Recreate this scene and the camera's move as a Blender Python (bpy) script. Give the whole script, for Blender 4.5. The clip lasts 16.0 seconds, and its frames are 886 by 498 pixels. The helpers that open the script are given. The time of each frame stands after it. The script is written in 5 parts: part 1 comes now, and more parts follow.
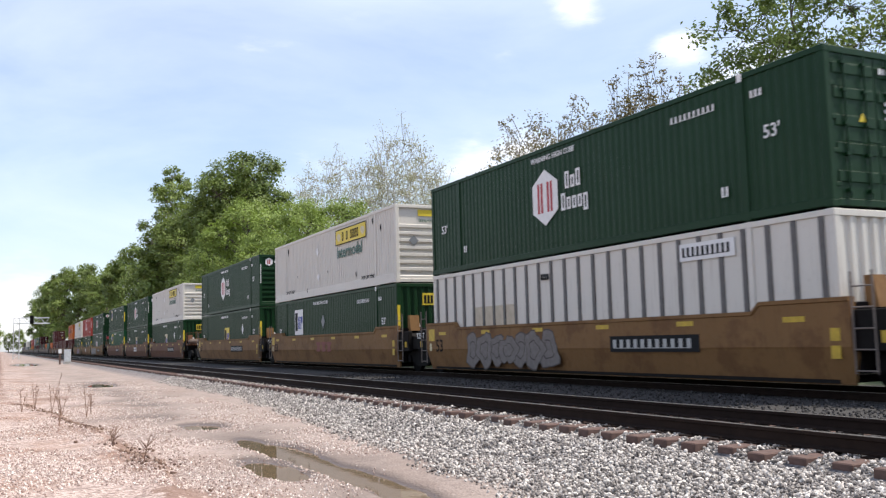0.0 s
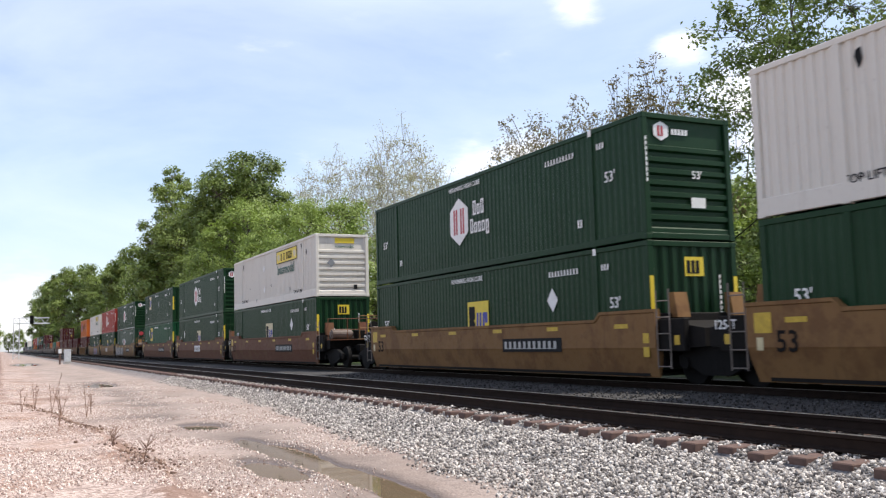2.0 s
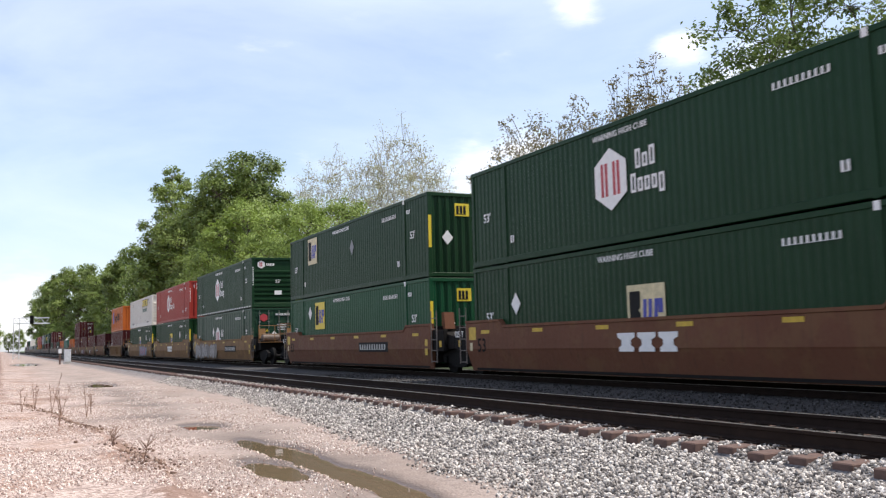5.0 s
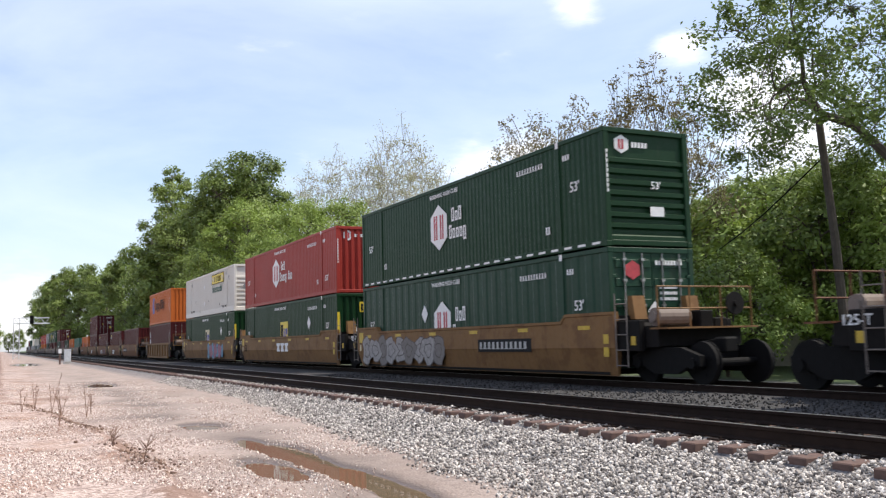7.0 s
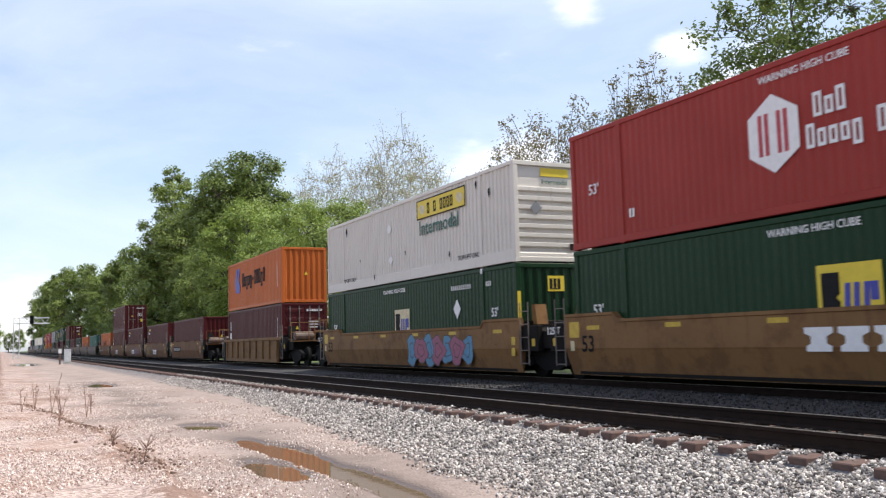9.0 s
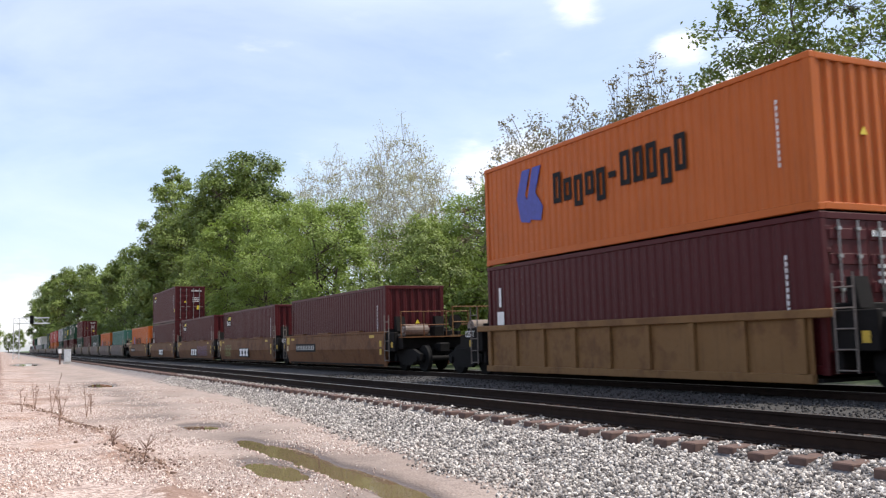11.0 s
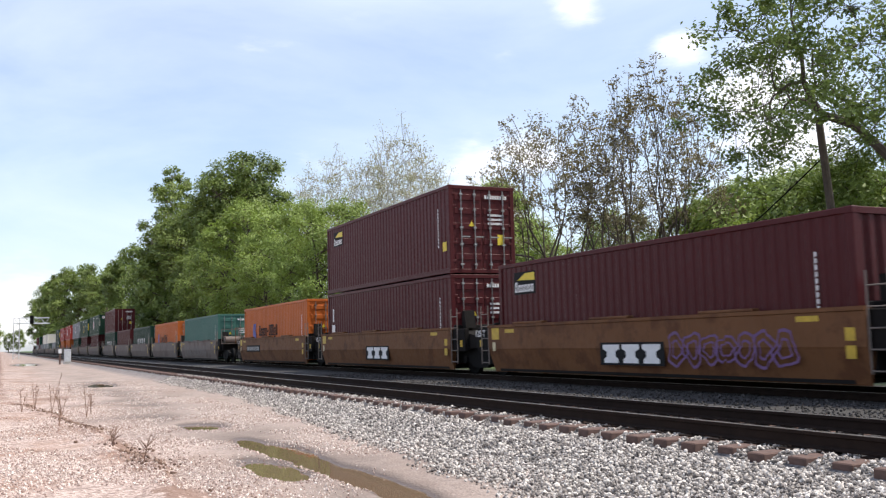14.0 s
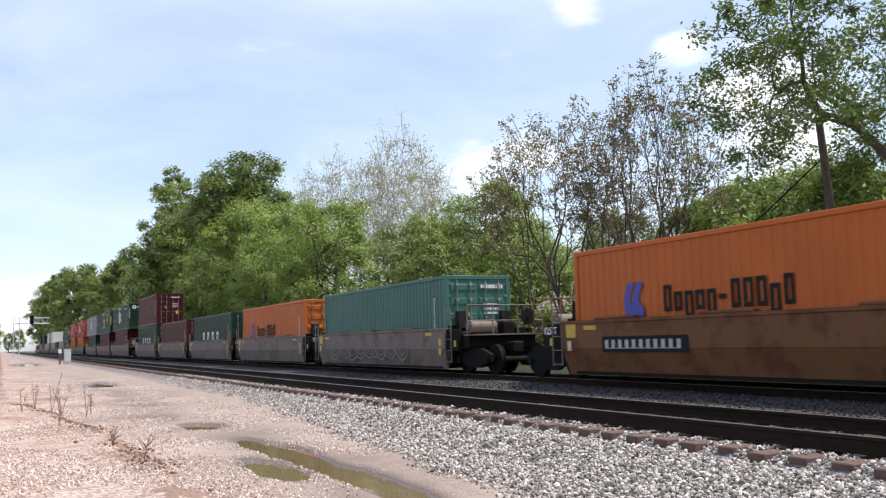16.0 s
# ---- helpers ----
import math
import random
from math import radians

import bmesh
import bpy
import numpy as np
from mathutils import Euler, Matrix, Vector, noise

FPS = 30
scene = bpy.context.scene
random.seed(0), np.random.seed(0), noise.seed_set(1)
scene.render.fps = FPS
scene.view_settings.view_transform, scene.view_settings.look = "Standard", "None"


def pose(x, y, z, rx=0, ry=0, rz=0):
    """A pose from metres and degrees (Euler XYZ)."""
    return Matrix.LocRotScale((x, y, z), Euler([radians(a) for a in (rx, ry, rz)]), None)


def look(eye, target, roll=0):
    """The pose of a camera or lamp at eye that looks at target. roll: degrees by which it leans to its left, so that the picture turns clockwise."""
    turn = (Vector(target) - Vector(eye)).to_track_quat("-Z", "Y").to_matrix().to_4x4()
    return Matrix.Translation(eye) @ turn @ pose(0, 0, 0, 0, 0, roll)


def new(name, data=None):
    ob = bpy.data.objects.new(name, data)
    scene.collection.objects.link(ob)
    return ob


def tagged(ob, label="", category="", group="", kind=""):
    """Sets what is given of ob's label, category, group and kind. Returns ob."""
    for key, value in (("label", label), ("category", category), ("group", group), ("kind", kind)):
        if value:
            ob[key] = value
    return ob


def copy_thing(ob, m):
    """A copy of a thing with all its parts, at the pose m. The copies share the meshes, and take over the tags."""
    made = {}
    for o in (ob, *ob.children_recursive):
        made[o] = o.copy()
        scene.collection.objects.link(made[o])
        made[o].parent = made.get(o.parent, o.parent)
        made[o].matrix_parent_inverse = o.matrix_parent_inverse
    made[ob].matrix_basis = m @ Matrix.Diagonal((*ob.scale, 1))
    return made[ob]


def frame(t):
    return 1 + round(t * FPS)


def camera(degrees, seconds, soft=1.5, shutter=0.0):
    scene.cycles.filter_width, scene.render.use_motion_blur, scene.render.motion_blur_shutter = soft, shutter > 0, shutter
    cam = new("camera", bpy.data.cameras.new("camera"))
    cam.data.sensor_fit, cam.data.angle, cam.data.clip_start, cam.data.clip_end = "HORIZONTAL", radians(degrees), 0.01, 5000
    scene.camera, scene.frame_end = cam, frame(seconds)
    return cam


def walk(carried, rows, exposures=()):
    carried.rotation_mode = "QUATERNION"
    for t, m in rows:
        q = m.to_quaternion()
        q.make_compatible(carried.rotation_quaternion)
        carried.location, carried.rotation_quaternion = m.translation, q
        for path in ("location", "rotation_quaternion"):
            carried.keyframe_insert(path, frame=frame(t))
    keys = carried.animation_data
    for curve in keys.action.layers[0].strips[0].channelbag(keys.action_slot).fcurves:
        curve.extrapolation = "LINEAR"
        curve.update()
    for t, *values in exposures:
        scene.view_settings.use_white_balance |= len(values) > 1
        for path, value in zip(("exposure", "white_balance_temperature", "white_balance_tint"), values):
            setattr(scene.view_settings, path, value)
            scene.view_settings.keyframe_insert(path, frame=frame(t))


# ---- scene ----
SPEED, GAIN = 16.814, 0.02506      # train speed in m/s and its slight gain


def run(t):
    """Metres that the train has travelled at t seconds."""
    return SPEED * t + GAIN * t * t / 2


EYE = (0.0, 0.0, 1.5)
cam = camera(52.24, 16.0, soft=1.25, shutter=0.12)
SHOT = look(EYE, (0.43744, 0.89363, 1.60041), -1.467)
walk(cam, [(0.0, SHOT), (16.0, SHOT)], exposures=[(0.0, 0.38), (16.0, 0.38)])

# ---------------------------------------------------------------- world and sun
SUN_ELEV, SUN_AZ = 60.0, 112.0      # azimuth from +y towards +x
world = bpy.data.worlds.new("world")
scene.world = world
world.use_nodes = True
wn, wl = world.node_tree.nodes, world.node_tree.links
wn.clear()
w_out = wn.new("ShaderNodeOutputWorld")
w_bg = wn.new("ShaderNodeBackground")
w_sky = wn.new("ShaderNodeTexSky")
w_sky.sky_type = "NISHITA"
w_sky.sun_disc = False
w_sky.sun_elevation = radians(SUN_ELEV)
w_sky.sun_rotation = radians(SUN_AZ)
w_sky.air_density, w_sky.dust_density, w_sky.ozone_density = 1.0, 1.2, 1.0
w_co = wn.new("ShaderNodeTexCoord")
w_map = wn.new("ShaderNodeMapping")
w_map.inputs["Scale"].default_value = (1.0, 1.0, 3.2)
w_map.inputs["Location"].default_value = (0.3, 0.1, 0.0)
w_no = wn.new("ShaderNodeTexNoise")
w_no.inputs["Scale"].default_value = 2.3
w_no.inputs["Detail"].default_value = 9.0
w_no.inputs["Roughness"].default_value = 0.55
w_no.inputs["Distortion"].default_value = 0.4
w_ra = wn.new("ShaderNodeValToRGB")
w_ra.color_ramp.elements[0].position, w_ra.color_ramp.elements[0].color = 0.36, (0.20, 0.20, 0.20, 1)
w_ra.color_ramp.elements[1].position, w_ra.color_ramp.elements[1].color = 0.84, (0.66, 0.66, 0.66, 1)
w_mix = wn.new("ShaderNodeMix")
w_mix.data_type = "RGBA"
w_mix.inputs[7].default_value = (6.35, 6.85, 8.4, 1)
wl.new(w_co.outputs["Generated"], w_map.inputs["Vector"])
wl.new(w_map.outputs["Vector"], w_no.inputs["Vector"])
wl.new(w_no.outputs["Fac"], w_ra.inputs["Fac"])
wl.new(w_ra.outputs["Color"], w_mix.inputs[0])
wl.new(w_sky.outputs["Color"], w_mix.inputs[6])
# heaped fair-weather clouds low over the trees and one overhead
w_puff = wn.new("ShaderNodeTexNoise")
w_puff.inputs["Scale"].default_value = 6.0
w_puff.inputs["Detail"].default_value = 10.0
w_puff.inputs["Roughness"].default_value = 0.6
wl.new(w_map.outputs["Vector"], w_puff.inputs["Vector"])
heap = None
for way, r0, r1 in (((0.712, 0.670, 0.210), 0.13, 0.02), ((0.515, 0.834, 0.199), 0.07, 0.0), ((0.636, 0.712, 0.298), 0.045, 0.0), ((0.539, 0.766, 0.356), 0.045, 0.0), ((0.477, 0.863, 0.168), 0.09, 0.0), ((0.008, 0.998, 0.045), 0.07, 0.0), ((-0.35, 0.92, 0.12), 0.2, 0.02), ((0.90, 0.40, 0.20), 0.22, 0.02), ((-0.7, -0.6, 0.25), 0.3, 0.04), ((0.5, -0.8, 0.2), 0.3, 0.04)):
    dist = wn.new("ShaderNodeVectorMath")
    dist.operation = "DISTANCE"
    dist.inputs[1].default_value = Vector(way).normalized()
    wl.new(w_co.outputs["Generated"], dist.inputs[0])
    near = wn.new("ShaderNodeMapRange")
    near.inputs[1].default_value, near.inputs[2].default_value = r0, r1
    wl.new(dist.outputs["Value"], near.inputs[0])
    if heap is None:
        heap = near.outputs[0]
    else:
        top = wn.new("ShaderNodeMath")
        top.operation = "MAXIMUM"
        wl.new(heap, top.inputs[0])
        wl.new(near.outputs[0], top.inputs[1])
        heap = top.outputs[0]
w_add = wn.new("ShaderNodeMath")
w_add.operation = "MULTIPLY_ADD"
w_add.inputs[1].default_value = 0.42
wl.new(heap, w_add.inputs[0])
wl.new(w_puff.outputs["Fac"], w_add.inputs[2])
w_edge = wn.new("ShaderNodeMapRange")
w_edge.interpolation_type = "SMOOTHSTEP"
w_edge.inputs[1].default_value, w_edge.inputs[2].default_value = 0.60, 1.05
wl.new(w_add.outputs[0], w_edge.inputs[0])
w_mix2 = wn.new("ShaderNodeMix")
w_mix2.data_type = "RGBA"
w_mix2.inputs[7].default_value = (8.0, 7.9, 8.1, 1)
wl.new(w_edge.outputs[0], w_mix2.inputs[0])
wl.new(w_mix.outputs[2], w_mix2.inputs[6])
wl.new(w_mix2.outputs[2], w_bg.inputs["Color"])
wl.new(w_bg.outputs["Background"], w_out.inputs["Surface"])
w_bg.inputs["Strength"].default_value = 0.145

sun = new("sun", bpy.data.lights.new("sun", "SUN"))
sun.data.energy = 4.6
sun.data.angle = radians(0.5)
sun.data.color = (1.0, 0.94, 0.84)
sd = Vector((math.sin(radians(SUN_AZ)) * math.cos(radians(SUN_ELEV)), math.cos(radians(SUN_AZ)) * math.cos(radians(SUN_ELEV)), math.sin(radians(SUN_ELEV))))
sun.matrix_world = look(tuple(sd * 50), (0, 0, 0))

# ---------------------------------------------------------------- materials


def material(name):
    m = bpy.data.materials.new(name)
    m.use_nodes = True
    nt = m.node_tree
    return m, nt.nodes, nt.links, nt.nodes["Principled BSDF"]


def noise_node(N, L, vec, scale, detail=4.0, rough=0.55):
    n = N.new("ShaderNodeTexNoise")
    n.inputs["Scale"].default_value = scale
    n.inputs["Detail"].default_value = detail
    n.inputs["Roughness"].default_value = rough
    L.new(vec, n.inputs["Vector"])
    return n


def ramp(N, L, fac, p0, p1, c0=(0, 0, 0, 1), c1=(1, 1, 1, 1)):
    r = N.new("ShaderNodeValToRGB")
    r.color_ramp.elements[0].position, r.color_ramp.elements[0].color = p0, c0
    r.color_ramp.elements[1].position, r.color_ramp.elements[1].color = p1, c1
    L.new(fac, r.inputs["Fac"])
    return r


def mixed(N, L, fac, a, b):
    x = N.new("ShaderNodeMix")
    x.data_type = "RGBA"
    for sock, v in ((x.inputs[0], fac), (x.inputs[6], a), (x.inputs[7], b)):
        if isinstance(v, (tuple, float, int)):
            sock.default_value = v
        else:
            L.new(v, sock)
    return x.outputs[2]


def bumped(N, L, P, height, strength, distance):
    b = N.new("ShaderNodeBump")
    b.inputs["Strength"].default_value = strength
    b.inputs["Distance"].default_value = distance
    L.new(height, b.inputs["Height"])
    L.new(b.outputs["Normal"], P.inputs["Normal"])


def c4(c):
    return (c[0], c[1], c[2], 1.0)


def paint(name, col, grime=(0.10, 0.075, 0.05), dirt=0.35, rough=0.45, streak=0.5, fade=0.25, blotch=None):
    """Weathered paint on sheet steel: faded patches, running streaks and grime."""
    m, N, L, P = material(name)
    co = N.new("ShaderNodeTexCoord").outputs["Object"]
    rnd = N.new("ShaderNodeObjectInfo").outputs["Random"]
    off = N.new("ShaderNodeVectorMath")
    off.operation = "MULTIPLY_ADD"
    cmb = N.new("ShaderNodeCombineXYZ")
    for i in range(3):
        L.new(rnd, cmb.inputs[i])
    L.new(cmb.outputs[0], off.inputs[0])
    off.inputs[1].default_value = (37.0, 53.0, 11.0)
    L.new(co, off.inputs[2])
    vec = off.outputs[0]
    big = noise_node(N, L, vec, 0.7, 5)
    light = tuple(min(1.0, c * 1.3 + 0.006) for c in col)
    base = mixed(N, L, ramp(N, L, big.outputs["Fac"], 0.35, 0.75, (0, 0, 0, 1), (fade * 2, fade * 2, fade * 2, 1)).outputs[0], c4(col), c4(light))
    if blotch:
        bn = noise_node(N, L, vec, 1.3, 7, 0.65)
        base = mixed(N, L, ramp(N, L, bn.outputs["Fac"], 0.50, 0.60, (0, 0, 0, 1), (0.7, 0.7, 0.7, 1)).outputs[0], base, c4(blotch))
    mp = N.new("ShaderNodeMapping")
    mp.inputs["Scale"].default_value = (3.0, 5.0, 0.35)
    L.new(vec, mp.inputs["Vector"])
    st = noise_node(N, L, mp.outputs[0], 2.0, 6, 0.65)
    base = mixed(N, L, ramp(N, L, st.outputs["Fac"], 0.56, 0.80, (0, 0, 0, 1), (streak, streak, streak, 1)).outputs[0], base, c4(grime))
    fine = noise_node(N, L, vec, 9.0, 8, 0.7)
    base = mixed(N, L, ramp(N, L, fine.outputs["Fac"], 0.60, 0.78, (0, 0, 0, 1), (dirt, dirt, dirt, 1)).outputs[0], base, c4(grime))
    L.new(base, P.inputs["Base Color"])
    P.inputs["Specular IOR Level"].default_value = 0.20
    L.new(ramp(N, L, fine.outputs["Fac"], 0.3, 0.8, (rough - 0.1,) * 3 + (1,), (rough + 0.25,) * 3 + (1,)).outputs[0], P.inputs["Roughness"])
    bumped(N, L, P, big.outputs["Fac"], 0.25, 0.02)
    return m


def plain(name, col, rough=0.6, metal=0.0, var=0.25, scale=6.0, spec=0.5):
    m, N, L, P = material(name)
    co = N.new("ShaderNodeTexCoord").outputs["Object"]
    n = noise_node(N, L, co, scale, 7, 0.65)
    dark = tuple(c * (1 - var) for c in col)
    lite = tuple(min(1, c * (1 + var)) for c in col)
    L.new(ramp(N, L, n.outputs["Fac"], 0.3, 0.7, c4(dark), c4(lite)).outputs[0], P.inputs["Base Color"])
    P.inputs["Roughness"].default_value = rough
    P.inputs["Metallic"].default_value = metal
    P.inputs["Specular IOR Level"].default_value = spec
    bumped(N, L, P, n.outputs["Fac"], 0.2, 0.01)
    return m


def leafy(name, a, b, trans=0.36):
    """Thin leaves: each one its own green, letting light through."""
    m, N, L, P = material(name)
    g = N.new("ShaderNodeNewGeometry")
    r = ramp(N, L, g.outputs["Random Per Island"], 0.0, 1.0, c4(a), c4(b))
    co = N.new("ShaderNodeTexCoord").outputs["Object"]
    n = noise_node(N, L, co, 0.35, 3)
    col = mixed(N, L, ramp(N, L, n.outputs["Fac"], 0.35, 0.7).outputs[0], r.outputs[0], c4(tuple(min(1, c * 1.35) for c in b)))
    L.new(col, P.inputs["Base Color"])
    P.inputs["Roughness"].default_value = 0.55
    t = N.new("ShaderNodeBsdfTranslucent")
    L.new(col, t.inputs["Color"])
    s = N.new("ShaderNodeMixShader")
    s.inputs[0].default_value = trans
    L.new(P.outputs[0], s.inputs[1])
    L.new(t.outputs[0], s.inputs[2])
    L.new(s.outputs[0], N["Material Output"].inputs["Surface"])
    return m


GREEN = paint("green_paint", (0.0040, 0.029, 0.0085), dirt=0.15, streak=0.12)
GREEN_OLD = paint("faded_green_paint", (0.009, 0.038, 0.020), dirt=0.3, streak=0.3)
GREEN_LITE = paint("bright_green_paint", (0.005, 0.056, 0.022), dirt=0.15, streak=0.15)
GREEN_DARK = paint("dark_green_paint", (0.006, 0.030, 0.019), dirt=0.3, streak=0.3)
WHITE = paint("white_paint", (0.62, 0.585, 0.53), dirt=0.45, streak=0.42, fade=0.05, grime=(0.26, 0.21, 0.17))
RED = paint("red_paint", (0.27, 0.030, 0.022), dirt=0.2, streak=0.2)
ORANGE = paint("orange_paint", (0.41, 0.100, 0.018), dirt=0.35, streak=0.40, grime=(0.17, 0.055, 0.025))
MAROON = paint("maroon_paint", (0.060, 0.0070, 0.0085), dirt=0.15, streak=0.14, fade=0.12, grime=(0.05, 0.025, 0.02))
TEAL = paint("teal_paint", (0.045, 0.125, 0.100), dirt=0.3, streak=0.3)
GREY = paint("grey_paint", (0.20, 0.21, 0.22), dirt=0.3, streak=0.3)
CAR_TAN = paint("tan_car_paint", (0.185, 0.098, 0.038), blotch=(0.125, 0.060, 0.025), grime=(0.045, 0.025, 0.016), dirt=0.45, streak=0.55, rough=0.6)
CAR_RUST = paint("rusty_tan_car_paint", (0.145, 0.064, 0.026), blotch=(0.085, 0.032, 0.014), grime=(0.035, 0.02, 0.014), dirt=0.45, streak=0.55, rough=0.6)
CAR_BROWN = paint("brown_car_paint", (0.120, 0.048, 0.026), blotch=(0.150, 0.075, 0.036), grime=(0.035, 0.02, 0.014), dirt=0.45, streak=0.55, rough=0.6)
# pale grey-brown, for the far cars and the brake reservoirs
CAR_GREY = paint("pale_car_paint", (0.175, 0.140, 0.120), blotch=(0.115, 0.080, 0.066), grime=(0.08, 0.06, 0.05), dirt=0.5, streak=0.6, rough=0.65)
CAR_DARK = plain("sooty_steel", (0.010, 0.0085, 0.008), 0.8, spec=0.15)
BLACK = plain("black_rubber_and_grease", (0.006, 0.0055, 0.0055), 0.8, spec=0.15)
STEEL = plain("worn_steel", (0.30, 0.29, 0.28), 0.35, 0.9)
YELLOW = plain("yellow_reflective_paint", (0.50, 0.33, 0.025), 0.5)
SIGN_YELLOW = plain("sign_yellow", (0.66, 0.50, 0.03), 0.5, var=0.08)
SIGN_WHITE = plain("sign_white", (0.72, 0.71, 0.70), 0.5, var=0.08)
SIGN_PALE = plain("worn_stencil_white", (0.42, 0.41, 0.39), 0.6, var=0.15)
SIGN_RED = plain("sign_red", (0.40, 0.04, 0.05), 0.5)
SIGN_BLUE = plain("sign_blue", (0.035, 0.045, 0.30), 0.5)
SIGN_BLACK = plain("sign_black", (0.013, 0.013, 0.014), 0.7, spec=0.15)
SIGN_DULL_RED = plain("faded_red_stencil", (0.18, 0.040, 0.030), 0.6)
SIGN_GREEN = plain("sign_green", (0.015, 0.09, 0.06), 0.5)
CREAM = plain("cream_sign", (0.55, 0.47, 0.28), 0.5)
SPRAY = plain("spray_silver", (0.150, 0.128, 0.118), 0.6)
SPRAY_LIGHT = plain("pale_spray", (0.27, 0.245, 0.235), 0.6, var=0.35)
SPRAY_EDGE = plain("faded_spray_outline", (0.055, 0.040, 0.034), 0.6)
SPRAY_BLUE = plain("spray_blue", (0.05, 0.19, 0.32), 0.5)
SPRAY_PINK = plain("spray_pink", (0.26, 0.06, 0.12), 0.5)
SPRAY_PURPLE = plain("spray_purple", (0.13, 0.06, 0.17), 0.5)
SPRAY_GREEN = plain("spray_green", (0.15, 0.20, 0.04), 0.5)
RAIL_RUST = plain("rusty_rail", (0.020, 0.012, 0.009), 0.85, spec=0.15)
RAIL_TOP = plain("polished_rail_head", (0.42, 0.40, 0.38), 0.3, 0.9)
TIE_WOOD = plain("weathered_tie_timber", (0.105, 0.062, 0.050), 0.9, scale=14)
BARK = plain("bark", (0.085, 0.065, 0.050), 0.9, scale=5)
BARK_PALE = plain("pale_bark", (0.30, 0.27, 0.24), 0.9, scale=5)
LEAF = leafy("spring_leaves", (0.100, 0.145, 0.026), (0.215, 0.285, 0.056))
LEAF_DARK = leafy("dense_leaves", (0.070, 0.100, 0.022), (0.145, 0.195, 0.044))
LEAF_MID = leafy("mid_green_leaves", (0.090, 0.125, 0.026), (0.185, 0.240, 0.054))
LEAF_BIG = leafy("fresh_broad_leaves", (0.060, 0.092, 0.022), (0.140, 0.190, 0.048))
LEAF_PALE = leafy("budding_leaves", (0.20, 0.21, 0.10), (0.36, 0.34, 0.20))
LEAF_RUST = leafy("bronze_young_leaves", (0.080, 0.072, 0.032), (0.17, 0.145, 0.072))

# ---------------------------------------------------------------- mesh helpers


class Build:
    """Collects vertices and faces of one mesh."""

    def __init__(self):
        self.v, self.f = [], []

    def add(self, verts, faces):
        n = len(self.v)
        self.v += [tuple(p) for p in verts]
        self.f += [tuple(i + n for i in q) for q in faces]
        return self

    def box(self, x0, x1, y0, y1, z0, z1, c=0.0):
        if x0 > x1: x0, x1 = x1, x0
        if y0 > y1: y0, y1 = y1, y0
        if z0 > z1: z0, z1 = z1, z0
        if c <= 0:
            return self.add([(x0, y0, z0), (x1, y0, z0), (x1, y1, z0), (x0, y1, z0), (x0, y0, z1), (x1, y0, z1), (x1, y1, z1), (x0, y1, z1)],
                            [(3, 2, 1, 0), (4, 5, 6, 7), (0, 1, 5, 4), (1, 2, 6, 5), (2, 3, 7, 6), (3, 0, 4, 7)])
        bm = bmesh.new()
        vs = [bm.verts.new(p) for p in [(x0, y0, z0), (x1, y0, z0), (x1, y1, z0), (x0, y1, z0), (x0, y0, z1), (x1, y0, z1), (x1, y1, z1), (x0, y1, z1)]]
        for q in [(3, 2, 1, 0), (4, 5, 6, 7), (0, 1, 5, 4), (1, 2, 6, 5), (2, 3, 7, 6), (3, 0, 4, 7)]:
            bm.faces.new([vs[i] for i in q])
        bmesh.ops.bevel(bm, geom=bm.edges[:], offset=c, segments=1, affect="EDGES")
        bm.verts.index_update()
        self.add([v.co[:] for v in bm.verts], [[v.index for v in f.verts] for f in bm.faces])
        bm.free()
        return self

    def extrude(self, profile, axis, a, b):
        """A closed profile swept between a and b along an axis (0, 1 or 2)."""
        n = len(profile)
        pts = []
        for s in (a, b):
            for p in profile:
                q = list(p)
                q.insert(axis, s)
                pts.append(q)
        faces = [(i, (i + 1) % n, n + (i + 1) % n, n + i) for i in range(n)]
        faces += [tuple(range(n - 1, -1, -1)), tuple(range(n, 2 * n))]
        return self.add(pts, faces)

    def tube(self, pts, r0, r1, k=6):
        pts = [Vector(p) for p in pts]
        rings = []
        for i, p in enumerate(pts):
            d = (pts[min(i + 1, len(pts) - 1)] - pts[max(i - 1, 0)]).normalized()
            u = d.orthogonal().normalized()
            w = d.cross(u)
            r = r0 + (r1 - r0) * i / (len(pts) - 1)
            rings.append([p + (u * math.cos(6.2832 * j / k) + w * math.sin(6.2832 * j / k)) * r for j in range(k)])
        faces = []
        for i in range(len(pts) - 1):
            for j in range(k):
                faces.append((i * k + j, i * k + (j + 1) % k, (i + 1) * k + (j + 1) % k, (i + 1) * k + j))
        e = (len(pts) - 1) * k
        faces += [tuple(range(k - 1, -1, -1)), tuple(range(e, e + k))]
        return self.add([p for r in rings for p in r], faces)

    def disc(self, axis, centre, r, a, b, k=24):
        prof = [(centre[0] + r * math.cos(6.28318 * i / k), centre[1] + r * math.sin(6.28318 * i / k)) for i in range(k)]
        return self.extrude(prof, axis, a, b)

    def mesh(self, name):
        me = bpy.data.meshes.new(name)
        me.from_pydata(self.v, [], self.f)
        bm = bmesh.new()
        bm.from_mesh(me)
        bmesh.ops.recalc_face_normals(bm, faces=bm.faces[:])
        bm.to_mesh(me)
        bm.free()
        return me


SHARED = {}


def shared(key, make):
    """A mesh made once and used by all alike parts."""
    if key not in SHARED:
        SHARED[key] = make().mesh(key.split("|")[0])
    return SHARED[key]


